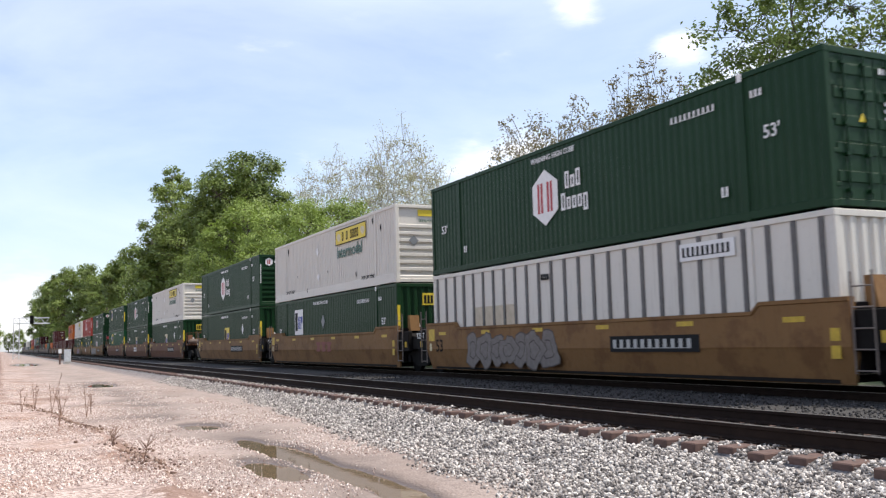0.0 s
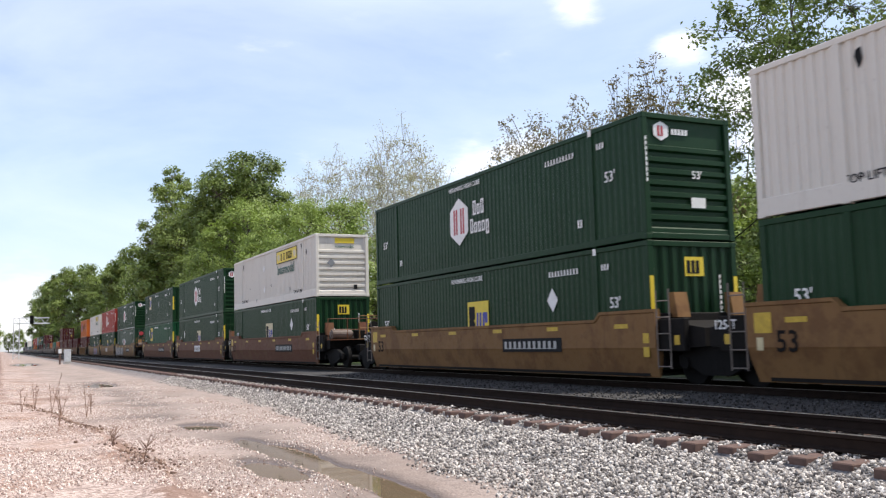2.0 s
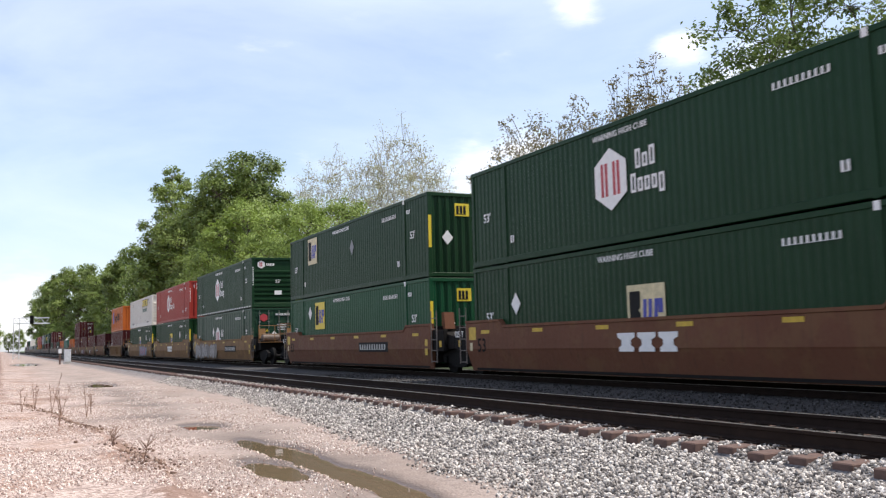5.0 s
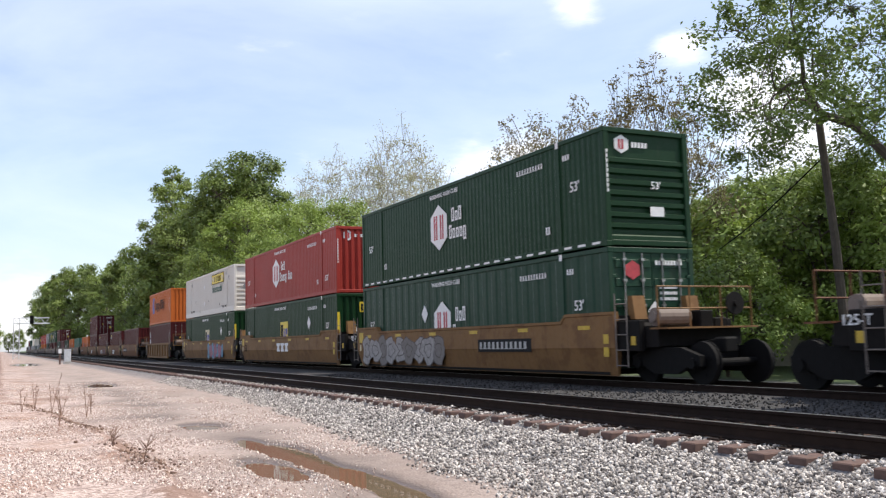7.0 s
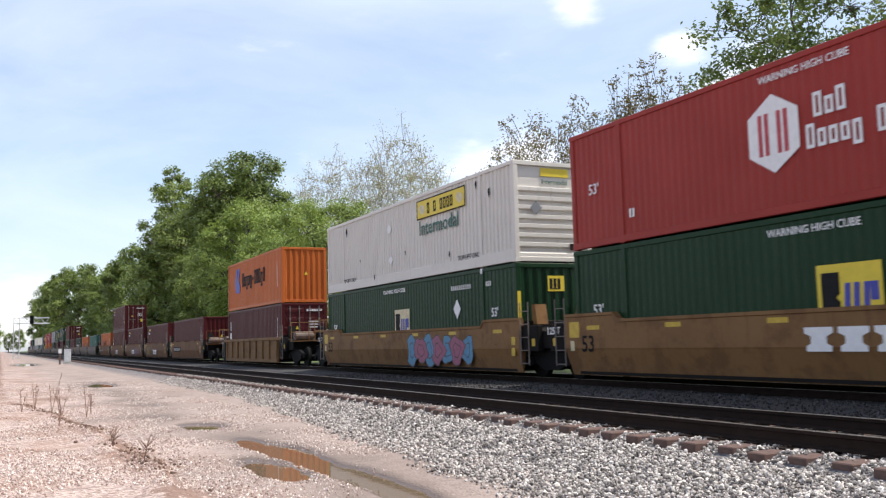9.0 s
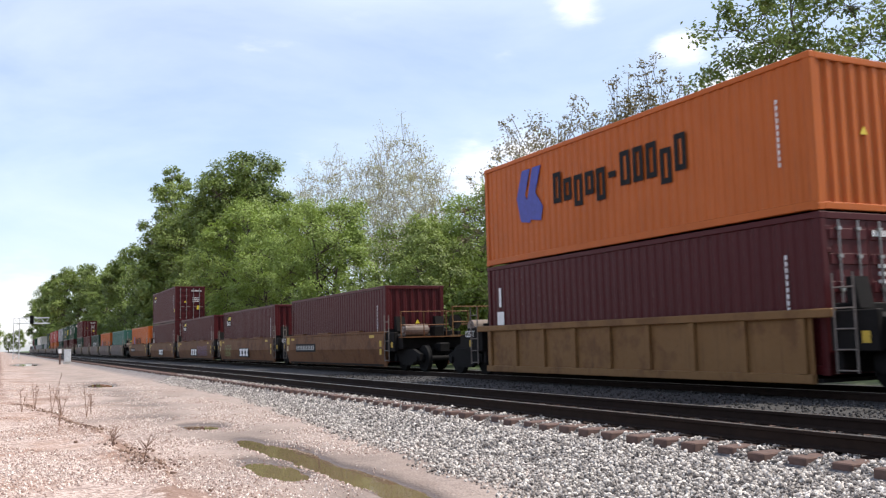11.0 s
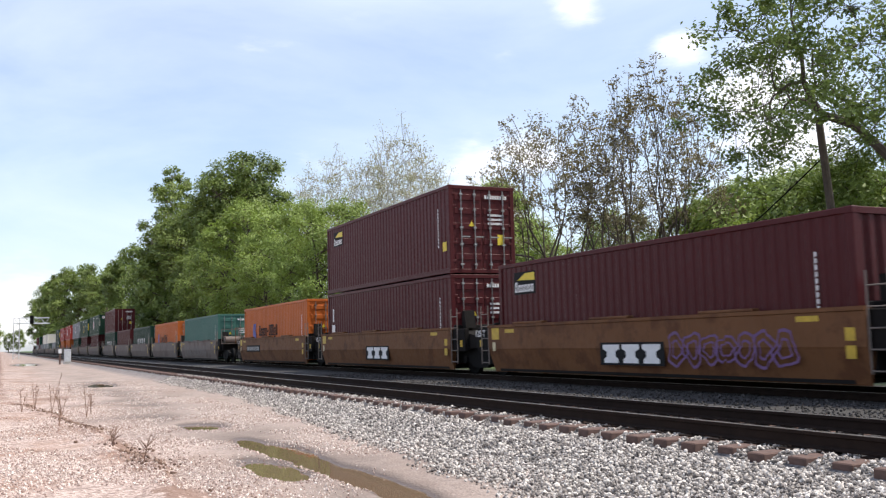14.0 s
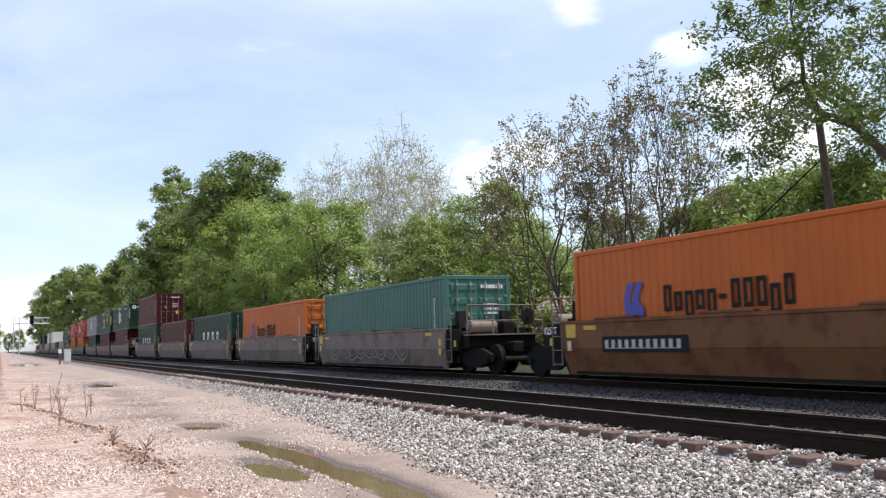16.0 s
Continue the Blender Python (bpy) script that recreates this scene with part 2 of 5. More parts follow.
def piece(name, me, mat, parent, label="", at=None):
    """Links a mesh as one part of a thing, with its own material on the object."""
    ob = new(name, me)
    if not me.materials:
        me.materials.append(None)
    ob.material_slots[0].link = "OBJECT"
    ob.material_slots[0].material = mat
    ob.parent = parent
    if at is not None:
        ob.matrix_basis = at
    if label:
        tagged(ob, label)
    return ob


def thing(name, label, category, group="", kind=""):
    return tagged(new(name), label, category, group, kind)


def solid(name, build, mat, label, category, group="", kind=""):
    """A thing that is one mesh."""
    me = build.mesh(name) if isinstance(build, Build) else build
    me.materials.append(mat)
    return tagged(new(name, me), label, category, group, kind)


TEXTS = {}


def words(text, size):
    """Built-in lettering turned to a thin mesh."""
    key = (text, size)
    if key not in TEXTS:
        cu = bpy.data.curves.new("lettering", "FONT")
        cu.body, cu.size, cu.extrude, cu.resolution_u = text, size, 0.002, 2
        cu.offset = 0.014 * size
        tmp = bpy.data.objects.new("lettering", cu)
        scene.collection.objects.link(tmp)
        me = bpy.data.meshes.new_from_object(tmp.evaluated_get(bpy.context.evaluated_depsgraph_get()))
        bpy.data.objects.remove(tmp)
        TEXTS[key] = me
    return TEXTS[key]


SIDE = Matrix(((0, 0, -1, 0), (-1, 0, 0, 0), (0, 1, 0, 0), (0, 0, 0, 1)))    # sign plane on the trackside face
ENDF = Matrix(((1, 0, 0, 0), (0, 0, -1, 0), (0, 1, 0, 0), (0, 0, 0, 1)))     # sign plane on the leading end


def on_side(x, y, z):
    return Matrix.Translation((x, y, z)) @ SIDE


def on_end(x, y, z):
    return Matrix.Translation((x, y, z)) @ ENDF


def flat(shape, h=0.004):
    """A thin painted shape from its outline (u, v)."""
    return Build().extrude(shape, 2, 0.0, h)


def bars(w, h, n, seed=0, gap=0.38):
    """Illegible writing: a row of plain upright bars on one thin base line, w by h in all."""
    rr = random.Random(seed)
    step, low = w / n, h * 0.08
    line = [(0, 0), (w - step * gap, 0)]
    for i in range(n - 1, -1, -1):
        hh = h
        a, c = i * step, i * step + step * (1 - gap)
        line += [(c, low), (c, hh), (a, hh), (a, low)] if i < n - 1 else [(c, hh), (a, hh), (a, low)]
    line.pop()
    return Build().extrude(line, 2, 0, 0.004)


def block(w, h, kind):
    """One plain hollow block of an unlettered name: tall (t), small (x), dropped (d) or a dash."""
    z0, z1 = {"t": (0, h), "x": (0, 0.72 * h), "d": (-0.26 * h, 0.72 * h), "-": (0.30 * h, 0.42 * h)}[kind]
    if kind == "-":
        return Build().box(0, w, z0, z1, 0, 0.004)
    s = min(0.34 * w, 0.2 * h)
    o = [(0, z0), (w, z0), (w, z1), (0, z1)]
    q = [(s, z0 + s), (w - s, z0 + s), (w - s, z1 - s), (s, z1 - s)]
    return Build().add([(u, v, 0.004) for u, v in o + q], [(j, (j + 1) % 4, 4 + (j + 1) % 4, 4 + j) for j in range(4)])


def name_blocks(parent, w, h, pattern, mat, m):
    """An unlettered name as a row of plain blocks, each one a part."""
    step = w / len(pattern)
    for i, kind in enumerate(pattern):
        if kind != " ":
            piece("name_block", shared("name_block|%.3f|%.2f|%s" % (step, h, kind), lambda: block(step * 0.76, h, kind)), mat, parent, "", m @ Matrix.Translation((i * step, 0, 0)))


def hexagon(w, h, cx=0.0, cy=0.0):
    return [(cx, cy + h / 2), (cx - w / 2, cy + h / 4), (cx - w / 2, cy - h / 4), (cx, cy - h / 2), (cx + w / 2, cy - h / 4), (cx + w / 2, cy + h / 4)]


def diamond(w, h):
    return [(0, h / 2), (-w / 2, 0), (0, -h / 2), (w / 2, 0)]


def rect(w, h, u=0.0, v=0.0):
    return [(u, v), (u + w, v), (u + w, v + h), (u, v + h)]


def sign(parent, name, key, make, mat, m, label=""):
    return piece(name, shared(name + "|" + key, make), mat, parent, label, m)


def lettering(parent, text, size, mat, m):
    return piece("lettering", words(text, size), mat, parent, "", m)

# ---------------------------------------------------------------- ground and track
NEAR_X, TRAIN_X = 8.23, 14.14      # centre lines of the two tracks
NEAR_RAIL, TRAIN_RAIL = 0.48, 0.42


def smooth(a, b, x):
    t = min(1.0, max(0.0, (x - a) / (b - a)))
    return t * t * (3 - 2 * t)


POOLS = [(3.66, 12.9, 0.30, 1.7, 0.0), (3.72, 9.6, 0.24, 2.0, 0.0), (3.02, 11.2, 0.27, 1.1, 0.0), (3.50, 17.8, 0.36, 0.8, 0.0), (2.45, 110.0, 1.2, 9.0, 0.0), (3.9, 41.0, 0.5, 2.4, 0.0)]
POOL_Z = -0.058


def bank_x(y):
    """Where the raised gravel bank drops to the lane."""
    return 1.75 - 0.0045 * min(max(y - 10.0, 0.0), 20.0) ** 2


def ground_z(x, y):
    """Height of the yard, the ballast bed and what lies beyond."""
    lip = 0.10 * min(max(y - 7.7, 0.0), 18.0)
    z = 0.175 * smooth(4.7 + lip * 0.9, 6.70 + lip * 0.1, x) + 0.10 * smooth(6.84, 7.16, x) - 0.25 * smooth(17.0, 19.5, x)
    berm = smooth(1.6, -1.6, x) * smooth(60.0, 20.0, y)
    z += 0.10 * berm
    if y < 60:
        q = x - bank_x(y) + 0.35 * noise.noise((x * 1.1, y * 0.8, 7.0))
        z += 0.075 * smooth(0.14, -0.14, q) * smooth(50.0, 24.0, y) + 0.035 * math.exp(-((q + 0.22) / 0.16) ** 2) * smooth(40.0, 18.0, y)
    if abs(x) < 25 and y < 130:
        z += 0.022 * noise.noise((x * 0.9, y * 0.6, 0.3)) * (1 - smooth(4.4, 6.0, x)) + 0.008 * noise.noise((x * 4.1, y * 4.1, 2.0))
    z -= 0.026 * math.exp(-((x - 3.4) / 0.75) ** 2) * max(0.0, min(1.0, 0.55 + 1.3 * noise.noise((x * 0.7, y * 0.22, 9.0)))) * smooth(70.0, 30.0, y)
    for px, py, rx, ry, lean in POOLS:
        u = (x - px - lean * (y - py)) / rx
        v = (y - py) / ry
        d = u * u + v * v + 1.0 * noise.noise((x * 1.9, y * 1.1, 5.0)) + 0.55 * noise.noise((x * 5.0, y * 3.6, 8.0))
        z -= 0.080 * smooth(2.2, 0.1, d)
    return z


def grid(xs, ys):
    v = [(x, y, ground_z(x, y)) for y in ys for x in xs]
    n = len(xs)
    f = [(j * n + i, j * n + i + 1, (j + 1) * n + i + 1, (j + 1) * n + i) for j in range(len(ys) - 1) for i in range(n - 1)]
    return v, f


xs = [-3000, -900, -300, -120, -60, -40, -28, -20, -15, -12, -10, -8.5, -7, -6, -5, -4.2, -3.5] + [-3 + 0.11 * i for i in range(97)] + [ 9, 12, 15, 16.5, 17.2, 17.8, 18.4, 19, 19.6, 22, 30, 60, 150, 500, 3000]
ys = [-2500, -600, -150, -60, -30, -15, -8, -4, -1, 1, 2.5, 3.5] + [4 + 0.16 * i for i in range(125)] + [24 + 0.5 * i for i in range(40)] + [45 + 1.5 * i for i in range(60)] + [136, 142, 150, 170, 200, 260, 350, 500, 900, 2000, 4000]
gv, gf = grid(xs, ys)
gm = bpy.data.meshes.new("ground")
gm.from_pydata(gv, [], gf)
for poly in gm.polygons:
    poly.use_smooth = True


def ground_material():
    m, N, L, P = material("gravel_yard")
    co = N.new("ShaderNodeTexCoord").outputs["Object"]
    sep = N.new("ShaderNodeSeparateXYZ")
    L.new(co, sep.inputs[0])
    v = N.new("ShaderNodeTexVoronoi")
    v.inputs["Scale"].default_value = 30.0
    L.new(co, v.inputs["Vector"])
    sc = N.new("ShaderNodeSeparateColor")
    L.new(v.outputs["Color"], sc.inputs[0])
    peb = ramp(N, L, sc.outputs[0], 0.0, 1.0, (0.20, 0.13, 0.105, 1), (0.60, 0.48, 0.42, 1))
    soil = noise_node(N, L, co, 0.45, 7, 0.62)
    fine = noise_node(N, L, co, 5.0, 8, 0.7)
    col = mixed(N, L, ramp(N, L, soil.outputs["Fac"], 0.50, 0.62, (0, 0, 0, 1), (0.85, 0.85, 0.85, 1)).outputs[0], peb.outputs[0], (0.25, 0.135, 0.085, 1))
    col = mixed(N, L, ramp(N, L, fine.outputs["Fac"], 0.49, 0.66, (0, 0, 0, 1), (0.78, 0.78, 0.78, 1)).outputs[0], col, (0.17, 0.115, 0.095, 1))
    # reddish earth torn open along the edge of the bank
    far = N.new("ShaderNodeMapRange")
    far.inputs[1].default_value, far.inputs[2].default_value = 10.0, 30.0
    far.inputs[3].default_value, far.inputs[4].default_value = 0.0, 20.0
    L.new(sep.outputs[1], far.inputs[0])
    sq = N.new("ShaderNodeMath")
    sq.operation = "MULTIPLY"
    L.new(far.outputs[0], sq.inputs[0])
    L.new(far.outputs[0], sq.inputs[1])
    line = N.new("ShaderNodeMath")
    line.operation = "MULTIPLY_ADD"
    L.new(sq.outputs[0], line.inputs[0])
    line.inputs[1].default_value = 0.0045
    L.new(sep.outputs[0], line.inputs[2])
    ragged = N.new("ShaderNodeMath")
    ragged.operation = "MULTIPLY_ADD"
    L.new(noise_node(N, L, co, 1.6, 7, 0.68).outputs["Fac"], ragged.inputs[0])
    ragged.inputs[1].default_value = 2.0
    L.new(line.outputs[0], ragged.inputs[2])
    band = N.new("ShaderNodeMath")
    band.operation = "COMPARE"
    L.new(ragged.outputs[0], band.inputs[0])
    band.inputs[1].default_value, band.inputs[2].default_value = 2.72, 0.17
    bandm = N.new("ShaderNodeMath")
    bandm.operation = "MULTIPLY"
    L.new(band.outputs[0], bandm.inputs[0])
    bandm.inputs[1].default_value = 0.75
    col = mixed(N, L, bandm.outputs[0], col, (0.16, 0.085, 0.055, 1))
    # packed grey lane beside the track
    wob = N.new("ShaderNodeMath")
    wob.operation = "MULTIPLY_ADD"
    L.new(soil.outputs["Fac"], wob.inputs[0])
    wob.inputs[1].default_value = 3.0
    L.new(sep.outputs[0], wob.inputs[2])
    mr = N.new("ShaderNodeMapRange")
    mr.inputs[1].default_value, mr.inputs[2].default_value = 3.2, 4.6
    L.new(wob.outputs[0], mr.inputs[0])
    grey = ramp(N, L, fine.outputs["Fac"], 0.3, 0.7, (0.20, 0.155, 0.132, 1), (0.37, 0.305, 0.268, 1))
    mul = N.new("ShaderNodeMath")
    mul.operation = "MULTIPLY"
    L.new(mr.outputs[0], mul.inputs[0])
    mul.inputs[1].default_value = 0.7
    col = mixed(N, L, mul.outputs[0], col, grey.outputs[0])
    # damp soil wherever the ground lies low round the puddles
    wet = N.new("ShaderNodeMapRange")
    wet.inputs[1].default_value, wet.inputs[2].default_value = 0.006, -0.036
    L.new(sep.outputs[2], wet.inputs[0])
    col = mixed(N, L, wet.outputs[0], col, (0.115, 0.085, 0.070, 1))
    # crushed stone on the track bed
    bed = N.new("ShaderNodeMapRange")
    bed.inputs[1].default_value, bed.inputs[2].default_value = 3.7, 4.6
    lipn = N.new("ShaderNodeMath")
    lipn.operation = "MULTIPLY_ADD"
    lipm = N.new("ShaderNodeMath")
    lipm.operation = "MINIMUM"
    lipm.inputs[1].default_value = 26.0
    L.new(sep.outputs[1], lipm.inputs[0])
    L.new(lipm.outputs[0], lipn.inputs[0])
    lipn.inputs[1].default_value = -0.09
    L.new(sep.outputs[0], lipn.inputs[2])
    L.new(lipn.outputs[0], bed.inputs[0])
    stone = ramp(N, L, sc.outputs[1], 0.0, 1.0, (0.05, 0.045, 0.045, 1), (0.22, 0.205, 0.20, 1))
    col = mixed(N, L, bed.outputs[0], col, stone.outputs[0])
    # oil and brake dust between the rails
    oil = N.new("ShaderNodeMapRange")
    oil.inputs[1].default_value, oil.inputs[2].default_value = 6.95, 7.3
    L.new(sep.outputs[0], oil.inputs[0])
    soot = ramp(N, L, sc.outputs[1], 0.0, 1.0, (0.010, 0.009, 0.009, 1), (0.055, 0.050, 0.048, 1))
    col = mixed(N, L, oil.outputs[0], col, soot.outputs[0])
    # grass beyond the tracks
    gr = N.new("ShaderNodeMapRange")
    gr.inputs[1].default_value, gr.inputs[2].default_value = 19.8, 22.5
    L.new(sep.outputs[0], gr.inputs[0])
    turf = ramp(N, L, fine.outputs["Fac"], 0.3, 0.7, (0.035, 0.06, 0.015, 1), (0.10, 0.14, 0.04, 1))
    col = mixed(N, L, gr.outputs[0], col, turf.outputs[0])
    L.new(col, P.inputs["Base Color"])
    rg = N.new("ShaderNodeMapRange")
    rg.inputs[1].default_value, rg.inputs[2].default_value = -0.02, -0.06
    rg.inputs[3].default_value, rg.inputs[4].default_value = 0.9, 0.35
    L.new(sep.outputs[2], rg.inputs[0])
    L.new(rg.outputs[0], P.inputs["Roughness"])
    bumped(N, L, P, v.outputs["Distance"], 0.5, 0.02)
    return m


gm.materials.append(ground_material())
ground = tagged(new("ground", gm), "pale pinkish gravel yard with damp earth and crushed stone", "ground", kind="structure")

wm, WN, WL, WP = material("muddy_water")
WP.inputs["Base Color"].default_value = (0.15, 0.105, 0.065, 1)
WP.inputs["Roughness"].default_value = 0.03
WP.inputs["IOR"].default_value = 1.33
wv = noise_node(WN, WL, WN.new("ShaderNodeTexCoord").outputs["Object"], 3.0, 3)
bumped(WN, WL, WP, wv.outputs["Fac"], 0.03, 0.02)
for x0, x1, y0, y1 in ((2.2, 4.9, 5.0, 15.9), (2.6, 4.5, 16.2, 19.6), (0.5, 4.4, 92.0, 124.0), (3.0, 4.8, 37.0, 45.0)):
    tagged(solid("puddle", Build().add([(x0, y0, POOL_Z), (x1, y0, POOL_Z), (x1, y1, POOL_Z), (x0, y1, POOL_Z)], [(0, 1, 2, 3)]), wm, "shallow brown rain puddle in the gravel lane", "puddle", "puddles in the yard"), kind="structure")


def rail(cx, top, name):
    prof = [(-0.07, 0), (0.07, 0), (0.07, 0.015), (0.012, 0.035), (0.010, 0.125), (0.036, 0.135), (0.036, 0.170), (-0.036, 0.170), (-0.036, 0.135), (-0.010, 0.125), (-0.012, 0.035), (-0.07, 0.015)]
    me = Build().extrude([(cx + u, top - 0.171 + v) for u, v in prof], 1, -60.0, 1500.0).mesh("rail")
    me.materials.append(RAIL_RUST)
    ob = tagged(new(name, me), "rusty steel rail spiked to timber ties", "rail", "rails of the tracks", "structure")
    head = Build().box(cx - 0.024, cx + 0.030, -60, 1500, top - 0.001, top + 0.003)
    piece("rail_head", head.mesh("rail_head"), RAIL_TOP, ob, "bright worn running surface")
    return ob


for cx, top in ((NEAR_X, NEAR_RAIL), (TRAIN_X, TRAIN_RAIL)):
    rail(cx - 0.7525, top, "rail")
    rail(cx + 0.7525, top, "rail")


def tie_mesh():
    return Build().box(-1.295, 1.295, -0.115, 0.115, -0.18, 0, 0.012)


def plate_mesh():
    b = Build().box(-0.17, 0.17, -0.09, 0.09, 0, 0.018)
    for q in (-0.10, 0.10):
        b.box(q - 0.012, q + 0.012, -0.06, -0.03, 0.017, 0.045)
    return b


rr = random.Random(4)
for cx, top, n0, n1 in ((NEAR_X, NEAR_RAIL, -2.0, 110.0), (TRAIN_X, TRAIN_RAIL, 2.0, 30.0)):
    y = n0
    while y < n1:
        ob = new("railway_tie", shared("tie", tie_mesh))
        if not ob.data.materials:
            ob.data.materials.append(TIE_WOOD)
        ob.matrix_basis = pose(cx + rr.uniform(-0.05, 0.05), y + rr.uniform(-0.02, 0.02), top - 0.19, 0, rr.uniform(-0.4, 0.4), rr.uniform(-1.2, 1.2))
        tagged(ob, "weathered timber railway tie bedded in ballast", "railway tie", "ties under the rails")
        if y < 30:
            for q in (-0.7525, 0.7525):
                piece("tie_plate", shared("plate", plate_mesh), RAIL_RUST, ob, "rusty tie plate with spikes", Matrix.Translation((q, 0, 0)))
        y += 0.502
far_ties = Build()
for cx, top, n0, n1 in ((NEAR_X, NEAR_RAIL, 110.0, 220.0), (TRAIN_X, TRAIN_RAIL, 30.0, 200.0)):
    y = n0
    while y < n1:
        far_ties.box(cx - 1.295, cx + 1.295, y - 0.115, y + 0.115, top - 0.36, top - 0.185)
        y += 0.502
solid("far_railway_ties", far_ties, TIE_WOOD, "weathered timber ties receding along the tracks", "railway ties", kind="stuff")


# stones: loose crushed rock on the shoulder and pebbles in the yard
def stone_shapes(k, seed, fine=1):
    rs = np.random.RandomState(seed)
    bm = bmesh.new()
    if fine:
        bmesh.ops.create_icosphere(bm, subdivisions=1, radius=1.0)
    else:
        c = [bm.verts.new(p) for p in ((1, 0, 0), (0, 1, 0), (-1, 0, 0), (0, -1, 0), (0, 0, 1), (0, 0, -1))]
        for i in range(4):
            bm.faces.new((c[i], c[(i + 1) % 4], c[4]))
            bm.faces.new((c[(i + 1) % 4], c[i], c[5]))
    bm.verts.index_update()
    base = np.array([v.co[:] for v in bm.verts])
    faces = np.array([[v.index for v in f.verts] for f in bm.faces])
    bm.free()
    out = []
    for _ in range(k):
        out.append(base * (1 + rs.uniform(-0.28, 0.22, (len(base), 1))) * rs.uniform(0.65, 1.15, 3))
    return out, faces


def scatter(name, spots, sizes, mat, label, seed, fine=1):
    rs = np.random.RandomState(seed)
    shapes, faces = stone_shapes(10, seed, fine)
    V, F = [], []
    n = 0
    for (x, y, z), s in zip(spots, sizes):
        a, t = rs.uniform(0, 6.283), rs.uniform(-0.7, 0.7)
        m = np.array(Euler((t, rs.uniform(-0.7, 0.7), a)).to_matrix())
        V.append(shapes[rs.randint(10)] * s @ m.T + (x, y, z))
        F.append(faces + n)
        n += len(shapes[0])
    me = bpy.data.meshes.new(name)
    me.from_pydata(np.concatenate(V).tolist(), [], np.concatenate(F).tolist())
    me.materials.append(mat)
    return tagged(new(name, me), label, "stones", kind="stuff")


def stone_material(name, lo, mid, hi):
    m, N, L, P = material(name)
    g = N.new("ShaderNodeNewGeometry")
    r = ramp(N, L, g.outputs["Random Per Island"], 0.0, 1.0, c4(lo), c4(hi))
    e = r.color_ramp.elements.new(0.5)
    e.color = c4(mid)
    n = noise_node(N, L, N.new("ShaderNodeTexCoord").outputs["Object"], 60.0, 5, 0.7)
    L.new(mixed(N, L, ramp(N, L, n.outputs["Fac"], 0.5, 0.75, (0, 0, 0, 1), (0.4, 0.4, 0.4, 1)).outputs[0], r.outputs[0], c4(lo)), P.inputs["Base Color"])
    P.inputs["Roughness"].default_value = 0.85
    return m


STONE = stone_material("limestone_chippings", (0.075, 0.064, 0.060), (0.32, 0.285, 0.258), (0.74, 0.68, 0.62))
PEBBLE = stone_material("pale_pebbles", (0.24, 0.155, 0.125), (0.52, 0.41, 0.36), (0.84, 0.75, 0.68))
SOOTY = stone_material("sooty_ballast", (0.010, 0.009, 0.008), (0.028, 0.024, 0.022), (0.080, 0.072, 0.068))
rs = np.random.RandomState(11)


def strew(n, x0, x1, y0, y1, power, s0, s1, keep, lift):
    spots, sizes = [], []
    while len(spots) < n:
        y = y0 + (y1 - y0) * rs.rand() ** power
        x = rs.uniform(x0, x1)
        if rs.rand() > keep(x, y):
            continue
        z = ground_z(x, y)
        if z < POOL_Z + 0.004:
            continue
        s = rs.uniform(s0, s1) * (1.4 if rs.rand() < 0.05 else 1)
        spots.append((x, y, z + s * rs.uniform(*lift)))
        sizes.append(s)
    return spots, sizes


def on_shoulder(x, y):
    if x > 6.86 and abs((y + 2.0 + 0.251) % 0.502 - 0.251) < 0.135:
        return 0.04
    return smooth(4.15, 4.75, x - 0.10 * min(max(y - 7.7, 0.0), 18.0) + 0.3 * noise.noise((x, y, 4.0)))


def on_yard(x, y):
    d = 0.45 + 2.3 * noise.noise((x * 0.9, y * 0.6, 3.3)) - 0.9 * math.exp(-((x - bank_x(y) - 0.05) / 0.2) ** 2)
    return d * (0.75 if x > 1.9 else 1.0) * (0.6 if x < -0.8 else 1.0)


scatter("ballast_stones", *strew(56000, 4.1, 7.46, 3.0, 42.0, 2.0, 0.010, 0.024, on_shoulder, (-0.1, 1.3)), STONE, "loose grey and white crushed ballast stones", 21)
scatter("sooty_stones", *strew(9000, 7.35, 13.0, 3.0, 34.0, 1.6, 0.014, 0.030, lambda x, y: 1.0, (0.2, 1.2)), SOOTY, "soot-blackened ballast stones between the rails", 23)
scatter("yard_pebbles", *strew(70000, -2.6, 5.4, 5.0, 46.0, 1.9, 0.006, 0.018, on_yard, (0.1, 0.6)), PEBBLE, "pale pinkish loose pebbles scattered over the yard", 22, 0)

CLOD = stone_material("earth_clods", (0.08, 0.045, 0.032), (0.17, 0.10, 0.07), (0.30, 0.21, 0.16))


def on_edge(x, y):
    return math.exp(-((x - bank_x(y) - 0.02) / 0.22) ** 2) * (0.4 + 1.6 * noise.noise((x, y * 0.7, 1.7)))


scatter("earth_clods", *strew(700, 0.2, 2.6, 7.0, 26.0, 1.2, 0.008, 0.034, on_edge, (0.0, 0.5)), CLOD, "reddish earth clods along the edge of the bank", 24)

# ---------------------------------------------------------------- containers


